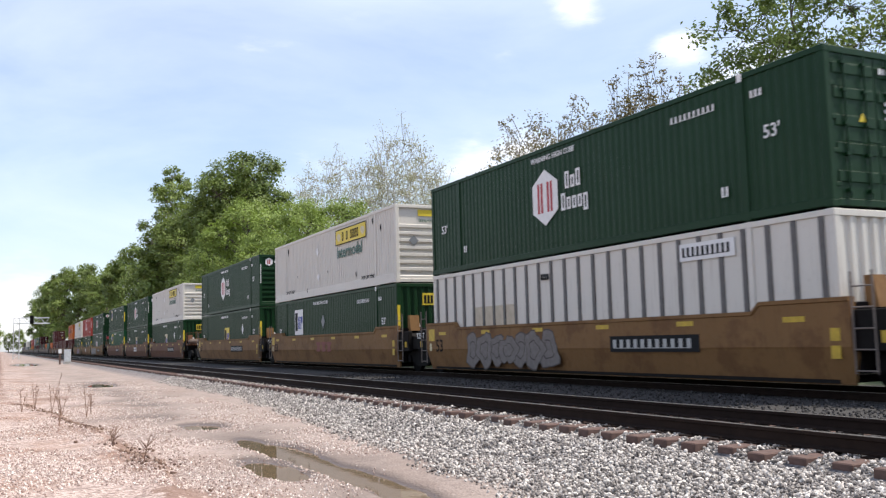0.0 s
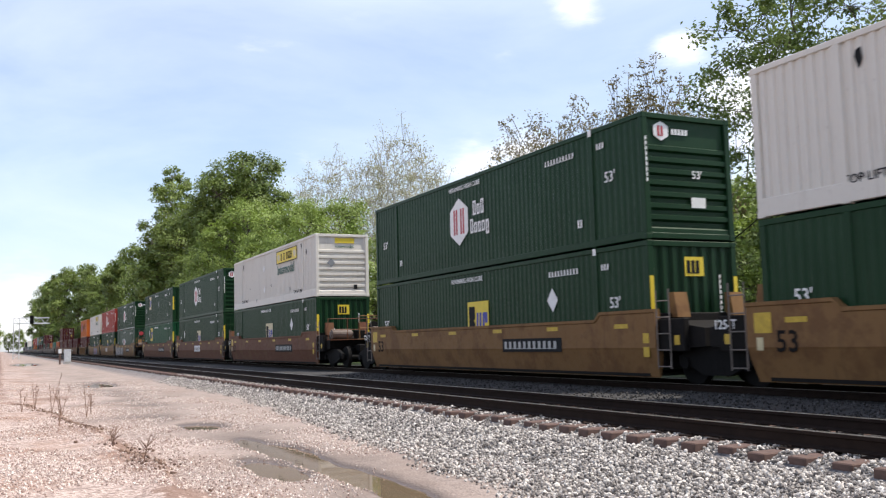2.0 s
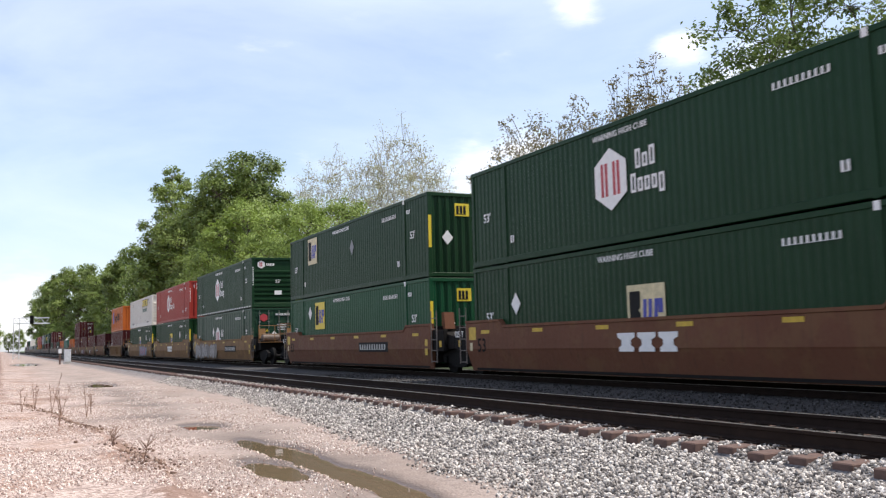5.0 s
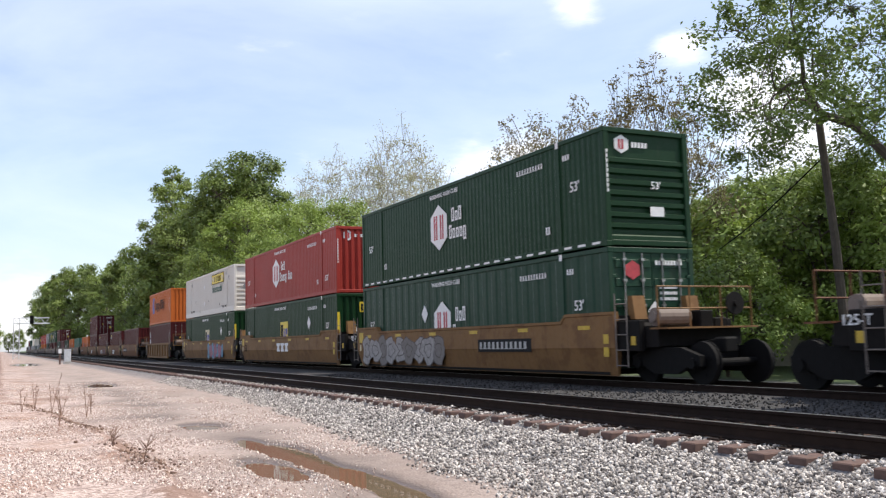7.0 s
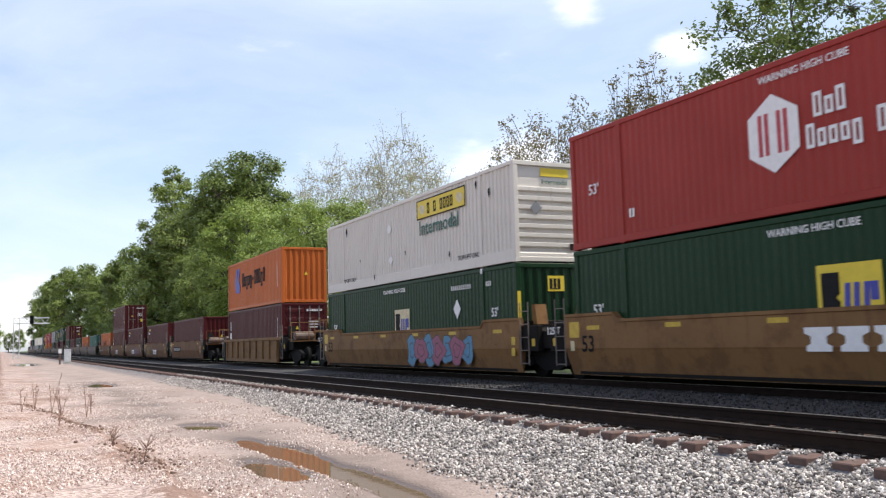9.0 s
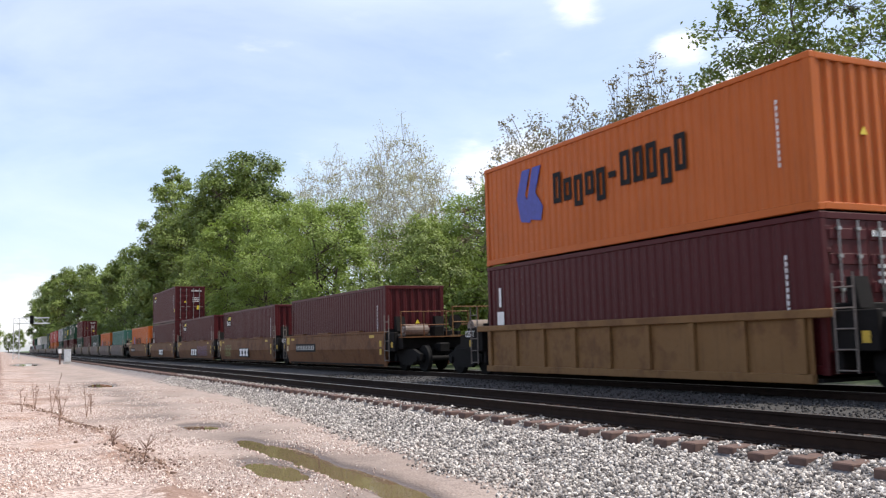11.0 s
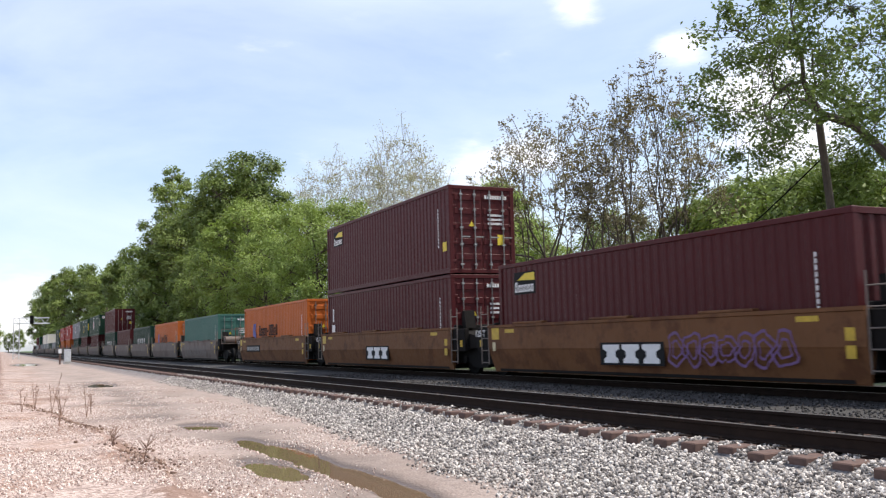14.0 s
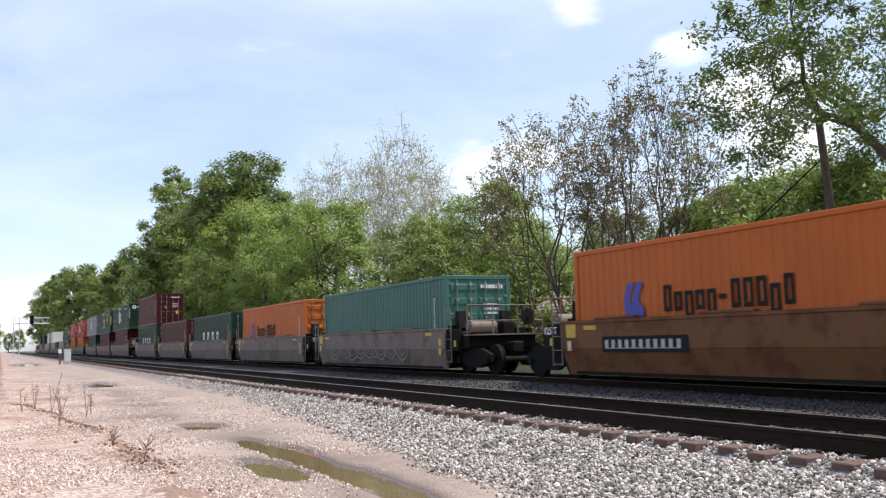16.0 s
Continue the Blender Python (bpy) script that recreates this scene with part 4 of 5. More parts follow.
def box_iso(mat, label, end="corr", logo="", h=H, size=0.85):
    t = container("shipping_container", mat, L40, W40, h, label, "containers on the train", end, "iso", posts=False)
    x = -W40 / 2 - 0.001
    hl = L40 / 2
    side_number_column(t, W40 / 2, -hl + 0.85)
    if logo == "flag":
        sign(t, "panel", "flag", lambda: flat(rect(1.12, 0.62)), SIGN_BLACK, on_side(x + 0.02, hl - 0.86, h - 0.90), "black and yellow logo panel")
        sign(t, "panel_flash", "flag", lambda: flat([(0.2, 0.40), (1.09, 0.36), (1.09, 0.58), (0.6, 0.57)]), SIGN_YELLOW, on_side(x + 0.012, hl - 0.86, h - 0.90))
        name_blocks(t, 1.0, 0.28, "txxxxx", SIGN_WHITE, on_side(x + 0.012, hl - 0.92, h - 0.84))
        sign(t, "notice", "y", lambda: flat(rect(0.28, 0.30)), SIGN_YELLOW, on_side(x + 0.02, -hl + 0.55, 0.75))
    elif logo == "tex":
        sign(t, "name_strip", "tex", lambda: Build().box(0, 0.3, 0, 0.34, 0, 0.004).box(0, 0.3, 0.45, 0.75, 0, 0.004).box(0.1, 0.2, 0.86, 1.3, 0, 0.004), SIGN_WHITE, on_side(x, hl - 0.55, 0.62) @ Matrix.Scale(1.25, 4))
    elif logo == "arrow":
        for q, u in enumerate((0.0, 0.46)):
            sign(t, "emblem", "arrow%d" % q, lambda: flat([(u, 0.62 - 0.1 * q), (u + 0.26, 1.24), (u + 0.62, 1.24), (u + 0.36, 0.66), (u + 0.66, 0.30), (u + 0.56, 0.0), (u + 0.16, 0.06)]), SIGN_BLUE, on_side(x - 0.004 * q, hl - (1.55 if size > 1 else 2.33) * size, 1.0 if size > 1 else 1.14) @ Matrix.Scale(size * (1.0 if size > 1 else 0.80), 4), "blue slanted emblem stroke")
        name_blocks(t, 4.7, 0.72, "txdxd tttdt", SIGN_BLACK, on_side(x, hl - (3.1 if size > 1 else 4.0) * size, 1.15 + 0.16 * size) @ Matrix.Scale(size * 0.93, 4))
        sign(t, "name_hyphen", "arrow", lambda: flat(rect(0.24, 0.12)), SIGN_BLACK, on_side(x, hl - (5.1 if size > 1 else 5.98) * size, 1.15 + 0.38 * size) @ Matrix.Scale(size, 4))
    elif logo == "wide":
        name_blocks(t, 5.2, 0.9, "t t t t", SIGN_WHITE, on_side(x, 2.6, 0.85))
    end_marks(t, W40 / 2, hl, h, "box" if end == "doors" else "none")
    if end == "corr":
        sign(t, "warning_mark", "t", lambda: flat([(0, 0), (0.2, 0), (0.1, 0.17)]), SIGN_YELLOW, on_end(0.0, -hl + 0.025, 1.45))
    return t


# ---------------------------------------------------------------- well cars


def wheelset_mesh():
    b = Build()
    for s in (-1, 1):
        x = s * 0.7525
        b.disc(0, (0, 0), 0.455, x - 0.06, x + 0.06, 28)
        b.disc(0, (0, 0), 0.48, x - s * 0.06 - 0.012, x - s * 0.06 + 0.012, 28)
        b.disc(0, (0, 0), 0.15, x + s * 0.06, x + s * 0.12, 16)
        for a in range(4):
            b.box(x + s * 0.06, x + s * 0.075, -0.03 + 0.27 * math.cos(a * 1.5708), 0.03 + 0.27 * math.cos(a * 1.5708), -0.03 + 0.27 * math.sin(a * 1.5708), 0.03 + 0.27 * math.sin(a * 1.5708))
    b.disc(0, (0, 0), 0.09, -0.9, 0.9, 14)
    return b


def truck_mesh():
    b = Build()
    for s in (-1, 1):
        x0, x1 = (0.92, 1.06) if s > 0 else (-1.06, -0.92)
        top = [(-1.12, 0.62), (-1.12, 0.40), (-0.72, 0.38), (-0.36, 0.22), (0.36, 0.22), (0.72, 0.38), (1.12, 0.40), (1.12, 0.62), (0.5, 0.80), (-0.5, 0.80)]
        b.extrude(top, 0, x0, x1)
        for y in (-0.18, 0.0, 0.18):
            b.disc(2, (s * 0.99, y), 0.075, 0.24, 0.52, 10)
        for y in (-0.89, 0.89):
            b.disc(0, (y, 0.46), 0.12, s * 1.06, s * 1.12, 14)
    b.box(-1.05, 1.05, -0.22, 0.22, 0.50, 0.74, 0.02)
    b.box(-0.2, 0.2, -0.3, 0.3, 0.72, 0.86)
    return b


WHEELS = []


def truck(parent, y):
    tr = piece("truck", shared("truck|", truck_mesh), BLACK, parent, "black greasy cast steel truck", Matrix.Translation((0, y, 0)))
    for dy in (-0.89, 0.89):
        w = piece("wheelset", shared("wheelset|", wheelset_mesh), BLACK, tr, "", Matrix.Translation((0, dy, 0.46)))
        WHEELS.append((w, dy))
    return tr


def sill_mesh(hl, lift):
    """Deep side girder: flanged top, upright web, lower web tucked in, raised and cut-back ends."""
    b = Build()
    st = [(-hl, 1.47 + lift, 0.62), (-hl + 0.10, 1.47 + lift, 0.15), (-hl + 2.0, 1.47 + lift, 0.15), (-hl + 2.2, 1.47, 0.15), (hl - 2.2, 1.47, 0.15), (hl - 2.0, 1.47 + lift, 0.15), (hl - 0.10, 1.47 + lift, 0.15), (hl, 1.47 + lift, 0.62)]
    rings = []
    for y, zt, zb in st:
        k = (0.78 - zb) / 0.63
        rings.append([(-1.30, y, zt), (-1.465, y, zt), (-1.465, y, zt - 0.07), (-1.44, y, zt - 0.085), (-1.44, y, 0.80), (-1.425, y, 0.76), (-1.425 + 0.15 * k, y, zb), (-1.24, y, zb)])
    n = len(rings[0])
    b.add([p for r in rings for p in r], [(i * n + j, i * n + (j + 1) % n, (i + 1) * n + (j + 1) % n, (i + 1) * n + j) for i in range(len(rings) - 1) for j in range(n)] + [tuple(range(n)), tuple(range((len(rings) - 1) * n, len(rings) * n))])
    return b


def rib_sill_mesh(hl):
    """Older girder: heavy top chord, bottom chord and upright stakes in front of a thin web."""
    b = Build()
    b.box(-1.46, -1.30, -hl, hl, 1.30, 1.46, 0.015)
    b.box(-1.36, -1.33, -hl + 0.5, hl - 0.5, 0.30, 1.30)
    b.box(-1.43, -1.30, -hl + 0.5, hl - 0.5, 0.15, 0.32, 0.012)
    n = 9
    for i in range(n):
        y = -hl + 0.7 + (2 * hl - 1.4) * i / (n - 1)
        b.box(-1.44, -1.36, y - 0.09, y + 0.09, 0.32, 1.30, 0.01)
    return b


def end_box_mesh(y0, y1):
    b = Build()
    for s in (-1, 1):
        b.box(s * 1.36, s * 1.20, y0, y0 + 0.95, 0.72, 1.42, 0.02)
    b.extrude([(y0, 0.75), (y1, 0.82), (y1, 1.20), (y0, 1.40)], 0, -1.2, 1.2)
    b.box(-1.25, 1.25, y0, y0 + 0.14, 0.35, 1.55, 0.02)
    return b


LADDER = plain("bare_ladder_steel", (0.16, 0.13, 0.11), 0.6)


def ladder_mesh():
    b = Build()
    for y in (0.0, 0.42):
        b.tube([(-1.42, y, 0.35), (-1.42, y, 2.05)], 0.018, 0.018, 6)
    for z in (0.40, 0.75, 1.10, 1.45, 1.80):
        b.tube([(-1.42, 0.0, z), (-1.42, 0.42, z)], 0.014, 0.014, 6)
    return b


def railing_mesh():
    b = Build()
    for x in (-1.35, -0.45, 0.45, 1.35):
        b.tube([(x, 0, 1.2), (x, 0, 2.15)], 0.02, 0.02, 6)
    for z in (1.65, 2.13):
        b.tube([(-1.35, 0, z), (1.35, 0, z)], 0.018, 0.018, 6)
    b.box(-1.3, 1.3, -0.25, 0.35, 1.20, 1.24)
    return b


def coupler_mesh():
    b = Build().box(-0.12, 0.12, 0, 0.9, 0.72, 0.95, 0.02)
    b.box(-0.2, 0.2, 0.8, 1.15, 0.66, 1.0, 0.04)
    b.tube([(0.35, 0, 0.9), (0.35, 0.5, 0.5), (0.3, 1.1, 0.45)], 0.03, 0.03, 6)
    return b


def well_car(mat, inner, first, last, label, style="deep", art="", lead=1.55):
    """One well of a double-stack car; inner is the container length that it takes."""
    t = thing("well_car", label, "rail car", "well cars of the train")
    hl = inner / 2 + 0.30
    half = inner / 2 + lead
    for s in (1, -1):
        m = Matrix.Diagonal((s, 1, 1, 1))
        if style == "deep":
            piece("side_sill", shared("side_sill|%.2f%d" % (inner, s), lambda: mirrored(sill_mesh(hl, 0.17 if inner > 14 else 0.0), s)), mat, t)
        else:
            piece("side_sill", shared("rib_sill|%.2f%d" % (inner, s), lambda: mirrored(rib_sill_mesh(hl), s)), mat, t)
    piece("floor_pan", shared("floor_pan|%.2f" % inner, lambda: Build().box(-1.3, 1.3, -hl + 0.4, hl - 0.4, 0.17, 0.24)), CAR_DARK, t)
    for e in (-1, 1):
        piece("end_platform", shared("end_platform|%.2f%.2f%d" % (inner, half, e), lambda: end_box_mesh(hl - 0.12, half) if e > 0 else turned(end_box_mesh(hl - 0.12, half))), CAR_DARK, t, "sooty end platform over the truck")
        for x in (-0.8, 0.8):
            piece("container_guide", shared("guide|%.2f%d" % (inner, e), lambda: Build().extrude([(e * (hl - 0.05), 1.45), (e * (hl + 0.22), 1.45), (e * (hl + 0.12), 2.0), (e * (hl - 0.05), 2.0)], 0, -0.18, 0.18)), mat if inner > 14 else CAR_DARK, t, "", Matrix.Translation((x, 0, 0)))
        sign(t, "reflector", "sy", lambda: flat(rect(0.16, 0.2)), YELLOW, on_side(-1.362, e * (hl + 0.60) + 0.08, 0.86))
        piece("ladder", shared("ladder|", ladder_mesh), LADDER, t, "", Matrix.Translation((0, e * (hl + 0.25) - 0.21, 0)))
        if e > 0:
            lettering(t, "125-T", 0.26, SIGN_WHITE, on_side(-1.363, e * (hl + 0.55) + 0.42, 1.16))
    truck(t, half)
    if first:
        truck(t, -half)
        piece("coupler", shared("coupler|n", lambda: turned(coupler_mesh())), BLACK, t, "", Matrix.Translation((0, -half + 0.2, 0)))
        piece("end_railing", shared("railing|", railing_mesh), mat, t, "", Matrix.Translation((0, -half - 0.2, 0)))
    if last:
        piece("coupler", shared("coupler|f", coupler_mesh), BLACK, t, "", Matrix.Translation((0, half - 0.2, 0)))
        piece("end_railing", shared("railing|", railing_mesh), mat, t, "", Matrix.Translation((0, half + 0.2, 0)))
    for e, there in ((-1, first), (1, last)):
        if there:
            piece("brake_reservoir", shared("reservoir|", lambda: Build().disc(0, (0, 1.48), 0.21, -1.0, -0.1, 16).disc(0, (0, 1.48), 0.12, -1.06, -0.04, 12)), CAR_GREY, t, "pale brake air reservoir", Matrix.Translation((0, e * (half - 0.35), 0)))
            piece("brake_wheel", shared("brake_wheel|", lambda: Build().disc(1, (0.75, 1.75), 0.26, -0.02, 0.02, 20).disc(1, (0.75, 1.75), 0.06, -0.08, 0.08, 10)), CAR_DARK, t, "", Matrix.Translation((0, e * (half + 0.32), 0)))
            piece("brake_valve", shared("brake_valve|", lambda: Build().box(0.1, 0.5, -0.2, 0.2, 1.18, 1.62, 0.03).box(0.55, 0.95, -0.15, 0.2, 1.18, 1.45, 0.03)), BLACK, t, "", Matrix.Translation((0, e * (half - 0.3), 0)))
    x = -1.441
    n = 6 if inner > 14 else 2
    if style == "deep":
        for i in range(n):
            y = -hl + 1.2 + (2 * hl - 2.4) * i / (n - 1)
            sign(t, "reflector", "car", lambda: flat(rect(0.5, 0.10)), YELLOW, on_side(x, y + 0.25, 1.24))
    if style == "deep":
        for z in (0.60, 0.90):
            sign(t, "reflector", "end", lambda: flat(rect(0.20, 0.22)), YELLOW, on_side(x - 0.001, -hl + 0.42, z))
        sign(t, "reflector", "big", lambda: flat(rect(0.42, 0.38)), YELLOW, on_side(x - 0.001, hl - 0.20, 1.06))
        sign(t, "placard", "pale", lambda: flat(rect(0.16, 0.24)), CREAM, on_side(x - 0.001, hl - 0.24, 0.74))
    num_y = -1.72 if inner > 14 else 4.7
    if "number" in art:
        sign(t, "number_panel", "car", lambda: flat(rect(3.0, 0.36)), SIGN_BLACK, on_side(x, num_y, 0.71))
        sign(t, "number_strip", "car", lambda: bars(2.76, 0.20, 11, 51, 0.52), SIGN_PALE, on_side(x - 0.005, num_y - 0.12, 0.79))
    for c, mt in (("white", SIGN_WHITE), ("red", SIGN_DULL_RED)):
        if "brand_" + c in art:
            if c == "white" and inner < 14:
                sign(t, "brand_panel", "car", lambda: flat(rect(2.3, 0.52)), SIGN_BLACK, on_side(x, 0.96, 0.41))

            def big():
                b = Build()
                for u in (0.0, 0.72, 1.44):
                    b.extrude([(u, 0.42), (u + 0.62, 0.42), (u + 0.62, 0.32), (u + 0.48, 0.26), (u + 0.48, 0.14), (u + 0.58, 0.09), (u + 0.58, 0.0), (u + 0.04, 0.0), (u + 0.04, 0.09), (u + 0.14, 0.14), (u + 0.14, 0.26), (u, 0.32)], 2, 0, 0.004)
                return b
            sign(t, "brand_mark", c, big, mt, on_side(x - 0.006, 0.84, 0.46 if c == "white" and inner < 14 else 0.72))
    if "graffiti" in art:
        graffiti(t, art)
    if style == "deep" and inner < 14:
        for y in (-3.2, 0.6, 4.2):
            piece("sill_lip", shared("sill_lip|", lambda: Build().box(-1.47, -1.28, -0.75, 0.75, 1.47, 1.53, 0.015)), mat, t, "", Matrix.Translation((0, y, 0)))
    if inner > 14:
        lettering(t, "53", 0.55, CAR_DARK, on_side(x, hl - 0.7, 0.72))
    return t


SPRAYS = {"silver": (5.4, 0.6, 7, [SPRAY], True), "long": (7.7, 0.6, 9, [SPRAY_LIGHT, SPRAY_LIGHT, SPRAY], True), "blue": (-0.9, -5.6, 7, [SPRAY_BLUE, SPRAY_PINK], True),
          "green": (4.7, 3.0, 4, [SPRAY_GREEN], False), "purple": (-1.5, -4.9, 7, [SPRAY_PURPLE], False), "pale": (4.5, -3.5, 8, [SPRAY], False)}


def graffiti(t, art):
    """Sprayed bubble shapes, filled or as bare outlines, overlapping along the girder."""
    for word in art.split():
        if word not in SPRAYS:
            continue
        y0, y1, n, cols, full = SPRAYS[word]
        rg = random.Random(len(word) * 13)
        wid = (y0 - y1) / n
        for i in range(n):
            hh = (0.58 if full else 0.40) * rg.uniform(0.8, 1.0)
            k = 22
            a0, lob = rg.uniform(0, 6.28), rg.choice((2, 3))
            ring = []
            for j in range(k):
                a = 6.2832 * j / k
                q = 1 + 0.22 * math.cos(lob * a + a0) + 0.10 * math.cos(5 * a + 2 * a0) + 0.09 * math.cos(8 * a + 3 * a0)
                ring.append((wid * (0.72 if full else 0.60) * q * math.cos(a), hh * min(1.0, q) * math.sin(a)))
            at = Matrix.Translation((-1.445 - 0.002 * (i % 2), y0 - (i + 0.5) * wid, 0.76)) @ SIDE @ pose(0, 0, 0, 0, 0, rg.uniform(-14, 14))
            if full:
                piece("graffiti_shape", flat(ring, 0.002).mesh("graffiti"), cols[i % len(cols)], t, "sprayed bubble shape", at)
            edge = Build()
            for s in ((1.0, 0.93), (0.50, 0.43)) if full else ((1.0, 0.84), (0.55, 0.42)):
                pts = [(u * s[0], v * s[0], 0.003) for u, v in ring] + [(u * s[1], v * s[1], 0.003) for u, v in ring]
                edge.add(pts, [(j, (j + 1) % k, k + (j + 1) % k, k + j) for j in range(k)])
            piece("graffiti_outline", edge.mesh("graffiti_outline"), SPRAY_EDGE if full else cols[0], t, "", at)


def mirrored(b, s):
    b.v = [(p[0] * s, p[1], p[2]) for p in b.v]
    return b


def turned(b):
    b.v = [(p[0], -p[1], p[2]) for p in b.v]
    return b


TRAIN = []      # things of the train with their distance along it, side place and height
RAIL = TRAIN_RAIL
LOW, HIGH = 0.71, 3.63


def load(ob, s, z):
    TRAIN.append((ob, s, z))


def unit(s, inner, car_args, low=None, high=None, low_len=None, high_len=None):
    """A well whose containers begin at s metres along the train."""
    mid = s + inner / 2
    load(well_car(*car_args[0], **car_args[1]), mid, RAIL)
    if low:
        load(low, mid, LOW)
    if high:
        load(high, mid, HIGH)


def car(mat, inner, first=False, last=False, label="weathered tan well car with deep side girders", **kw):
    return (mat, inner, first, last, label), kw


A53 = dict(lead=1.575)
A40 = dict(lead=1.54)
BROWN_L, TAN_L, PALE_L = "rusty brown well car with sooty ends", "weathered tan well car with sooty ends", "pale grey-brown well car with stained sides"

unit(10.9, L53, car(CAR_TAN, L53, True, False, "weathered tan well car with silver graffiti", art="number silver graffiti", **A53), box_white_posts(), box_hub(end="doors"))
unit(30.17, L53, car(CAR_TAN, L53, label=TAN_L, art="brand_red", **A53), box_emp(bg=SIGN_WHITE, y=4.6, z=1.22, dia=0.3, white=True), box_jb())
unit(49.6, L53, car(CAR_TAN, L53, False, True, TAN_L, art="number", **A53), box_emp(), box_hub())
unit(73.18, L53, car(CAR_BROWN, L53, True, False, BROWN_L, art="number", **A53), box_emp(bg=CREAM), box_jb())
unit(92.42, L53, car(CAR_BROWN, L53, label=BROWN_L, art="brand_white", **A53), box_emp(bg=CREAM, dia=5.6, end="doors"), box_hub())
unit(111.75, L53, car(CAR_BROWN, L53, False, True, BROWN_L, art="number", **A53), box_emp(GREEN_LITE, y=4.2, z=1.42, dia=4.95, zd=2.17), box_emp(bg=CREAM, y=5.18, z=1.50, dia=-0.7, white=True))
unit(135.7, L53, car(CAR_TAN, L53, True, False, "weathered tan well car with silver graffiti", art="number long graffiti", **A53), box_old_hub(), box_hub(dashes=True))
unit(155.0, L53, car(CAR_TAN, L53, label=TAN_L, art="brand_white", **A53), box_emp(), box_hub(RED, "corr", 9, "bright red corrugated container with white hexagon badge", SIGN_RED))
unit(174.0, L53, car(CAR_TAN, L53, False, True, "weathered tan well car with blue and pink graffiti", art="blue graffiti", **A53), box_emp(bg=CREAM, dia=-4.4), box_jb())
unit(197.74, L40, car(CAR_TAN, L40, True, True, "older tan well car with ribbed sides", style="ribbed", lead=1.9), box_iso(MAROON, "maroon corrugated container with white side lettering bars", "doors", "tex"), box_iso(ORANGE, "orange corrugated container with blue emblem", "corr", "arrow", size=1.2))
unit(217.9, L40, car(CAR_RUST, L40, True, False, TAN_L, art="number", **A40), box_iso(MAROON, "plain dark maroon corrugated container", "corr"))
unit(233.2, L40, car(CAR_RUST, L40, label="weathered tan well car with green graffiti", art="brand_white green graffiti", **A40), box_iso(MAROON, "dark maroon corrugated container with logo panel", "corr", "flag"))
unit(248.45, L40, car(CAR_RUST, L40, label="weathered tan well car with purple graffiti", art="brand_white purple graffiti", **A40), box_iso(MAROON, "dark maroon corrugated container with logo panel", "corr", "flag"))
unit(263.74, L40, car(CAR_RUST, L40, label=TAN_L, art="brand_white", **A40), box_iso(MAROON, "dark maroon container with upright lettering bars", "doors", "tex"), box_iso(MAROON, "dark maroon corrugated container with logo panel", "doors", "flag"))
unit(279.0, L40, car(CAR_RUST, L40, False, True, TAN_L, art="number", **A40), box_iso(ORANGE, "rust-streaked orange container with blue emblem", "doors", "arrow"))
unit(298.56, L40, car(CAR_GREY, L40, True, False, "pale grey-brown well car with pale graffiti", art="pale graffiti", **A40), box_iso(TEAL, "teal corrugated container with barred doors", "doors"))
unit(313.8, L40, car(CAR_GREY, L40, label=PALE_L, **A40), box_iso(ORANGE, "orange corrugated container with blue emblem", "doors", "arrow"))
unit(329.1, L40, car(CAR_GREY, L40, label=PALE_L, **A40), box_iso(GREEN_DARK, "dark green container with large white bars", "doors", "wide"))
unit(344.35, L40, car(CAR_GREY, L40, label=PALE_L, **A40), box_iso(MAROON, "plain dark maroon corrugated container", "doors"))
unit(359.6, L40, car(CAR_GREY, L40, False, True, PALE_L, **A40), box_iso(GREEN_DARK, "dark green container with large white bars", "doors", "wide"), box_iso(MAROON, "maroon container with barred doors", "doors"))
unit(379.2, L53, car(CAR_GREY, L53, True, False, PALE_L, **A53), box_iso(MAROON, "plain dark maroon corrugated container", "corr"), box_hub(GREEN_OLD, "ribs"))
unit(398.6, L53, car(CAR_GREY, L53, label=PALE_L, **A53), box_iso(MAROON, "plain dark maroon corrugated container", "corr"), box_emp(GREEN_OLD))
unit(418.0, L53, car(CAR_GREY, L53, False, True, PALE_L, **A53), box_iso(GREEN_DARK, "plain dark green corrugated container", "corr"), box_hub(GREY, "corr", 5, "grey corrugated container with white badge"))
unit(441.5, L53, car(CAR_GREY, L53, True, False, PALE_L, **A53), box_iso(ORANGE, "orange corrugated container with blue emblem", "corr", "arrow"), box_hub(RED, "corr", 9, "bright red corrugated container with white hexagon badge"))
unit(461.0, L53, car(CAR_GREY, L53, label=PALE_L, **A53), box_iso(ORANGE, "orange corrugated container with blue emblem", "corr", "arrow"), box_hub(RED, "corr", 9, "bright red corrugated container with white hexagon badge"))
unit(480.4, L53, car(CAR_GREY, L53, False, True, PALE_L, **A53), box_emp(GREEN_DARK), box_emp(GREEN_DARK))
for s, hi, lo in ((504.0, None, GREY), (523.4, None, GREEN_DARK), (542.8, WHITE, GREY), (566.3, WHITE, GREY), (585.7, None, GREY), (605.1, GREEN_DARK, MAROON), (628.6, MAROON, GREY), (648.0, None, GREEN_DARK), (667.4, None, MAROON)):
    unit(s, L53, car(CAR_GREY, L53, label=PALE_L, **A53), box_iso(lo, "plain weathered corrugated container far down the train", "corr"),
         box_iso(hi, "plain weathered corrugated container far down the train", "corr") if hi else None)

# ---------------------------------------------------------------- trees


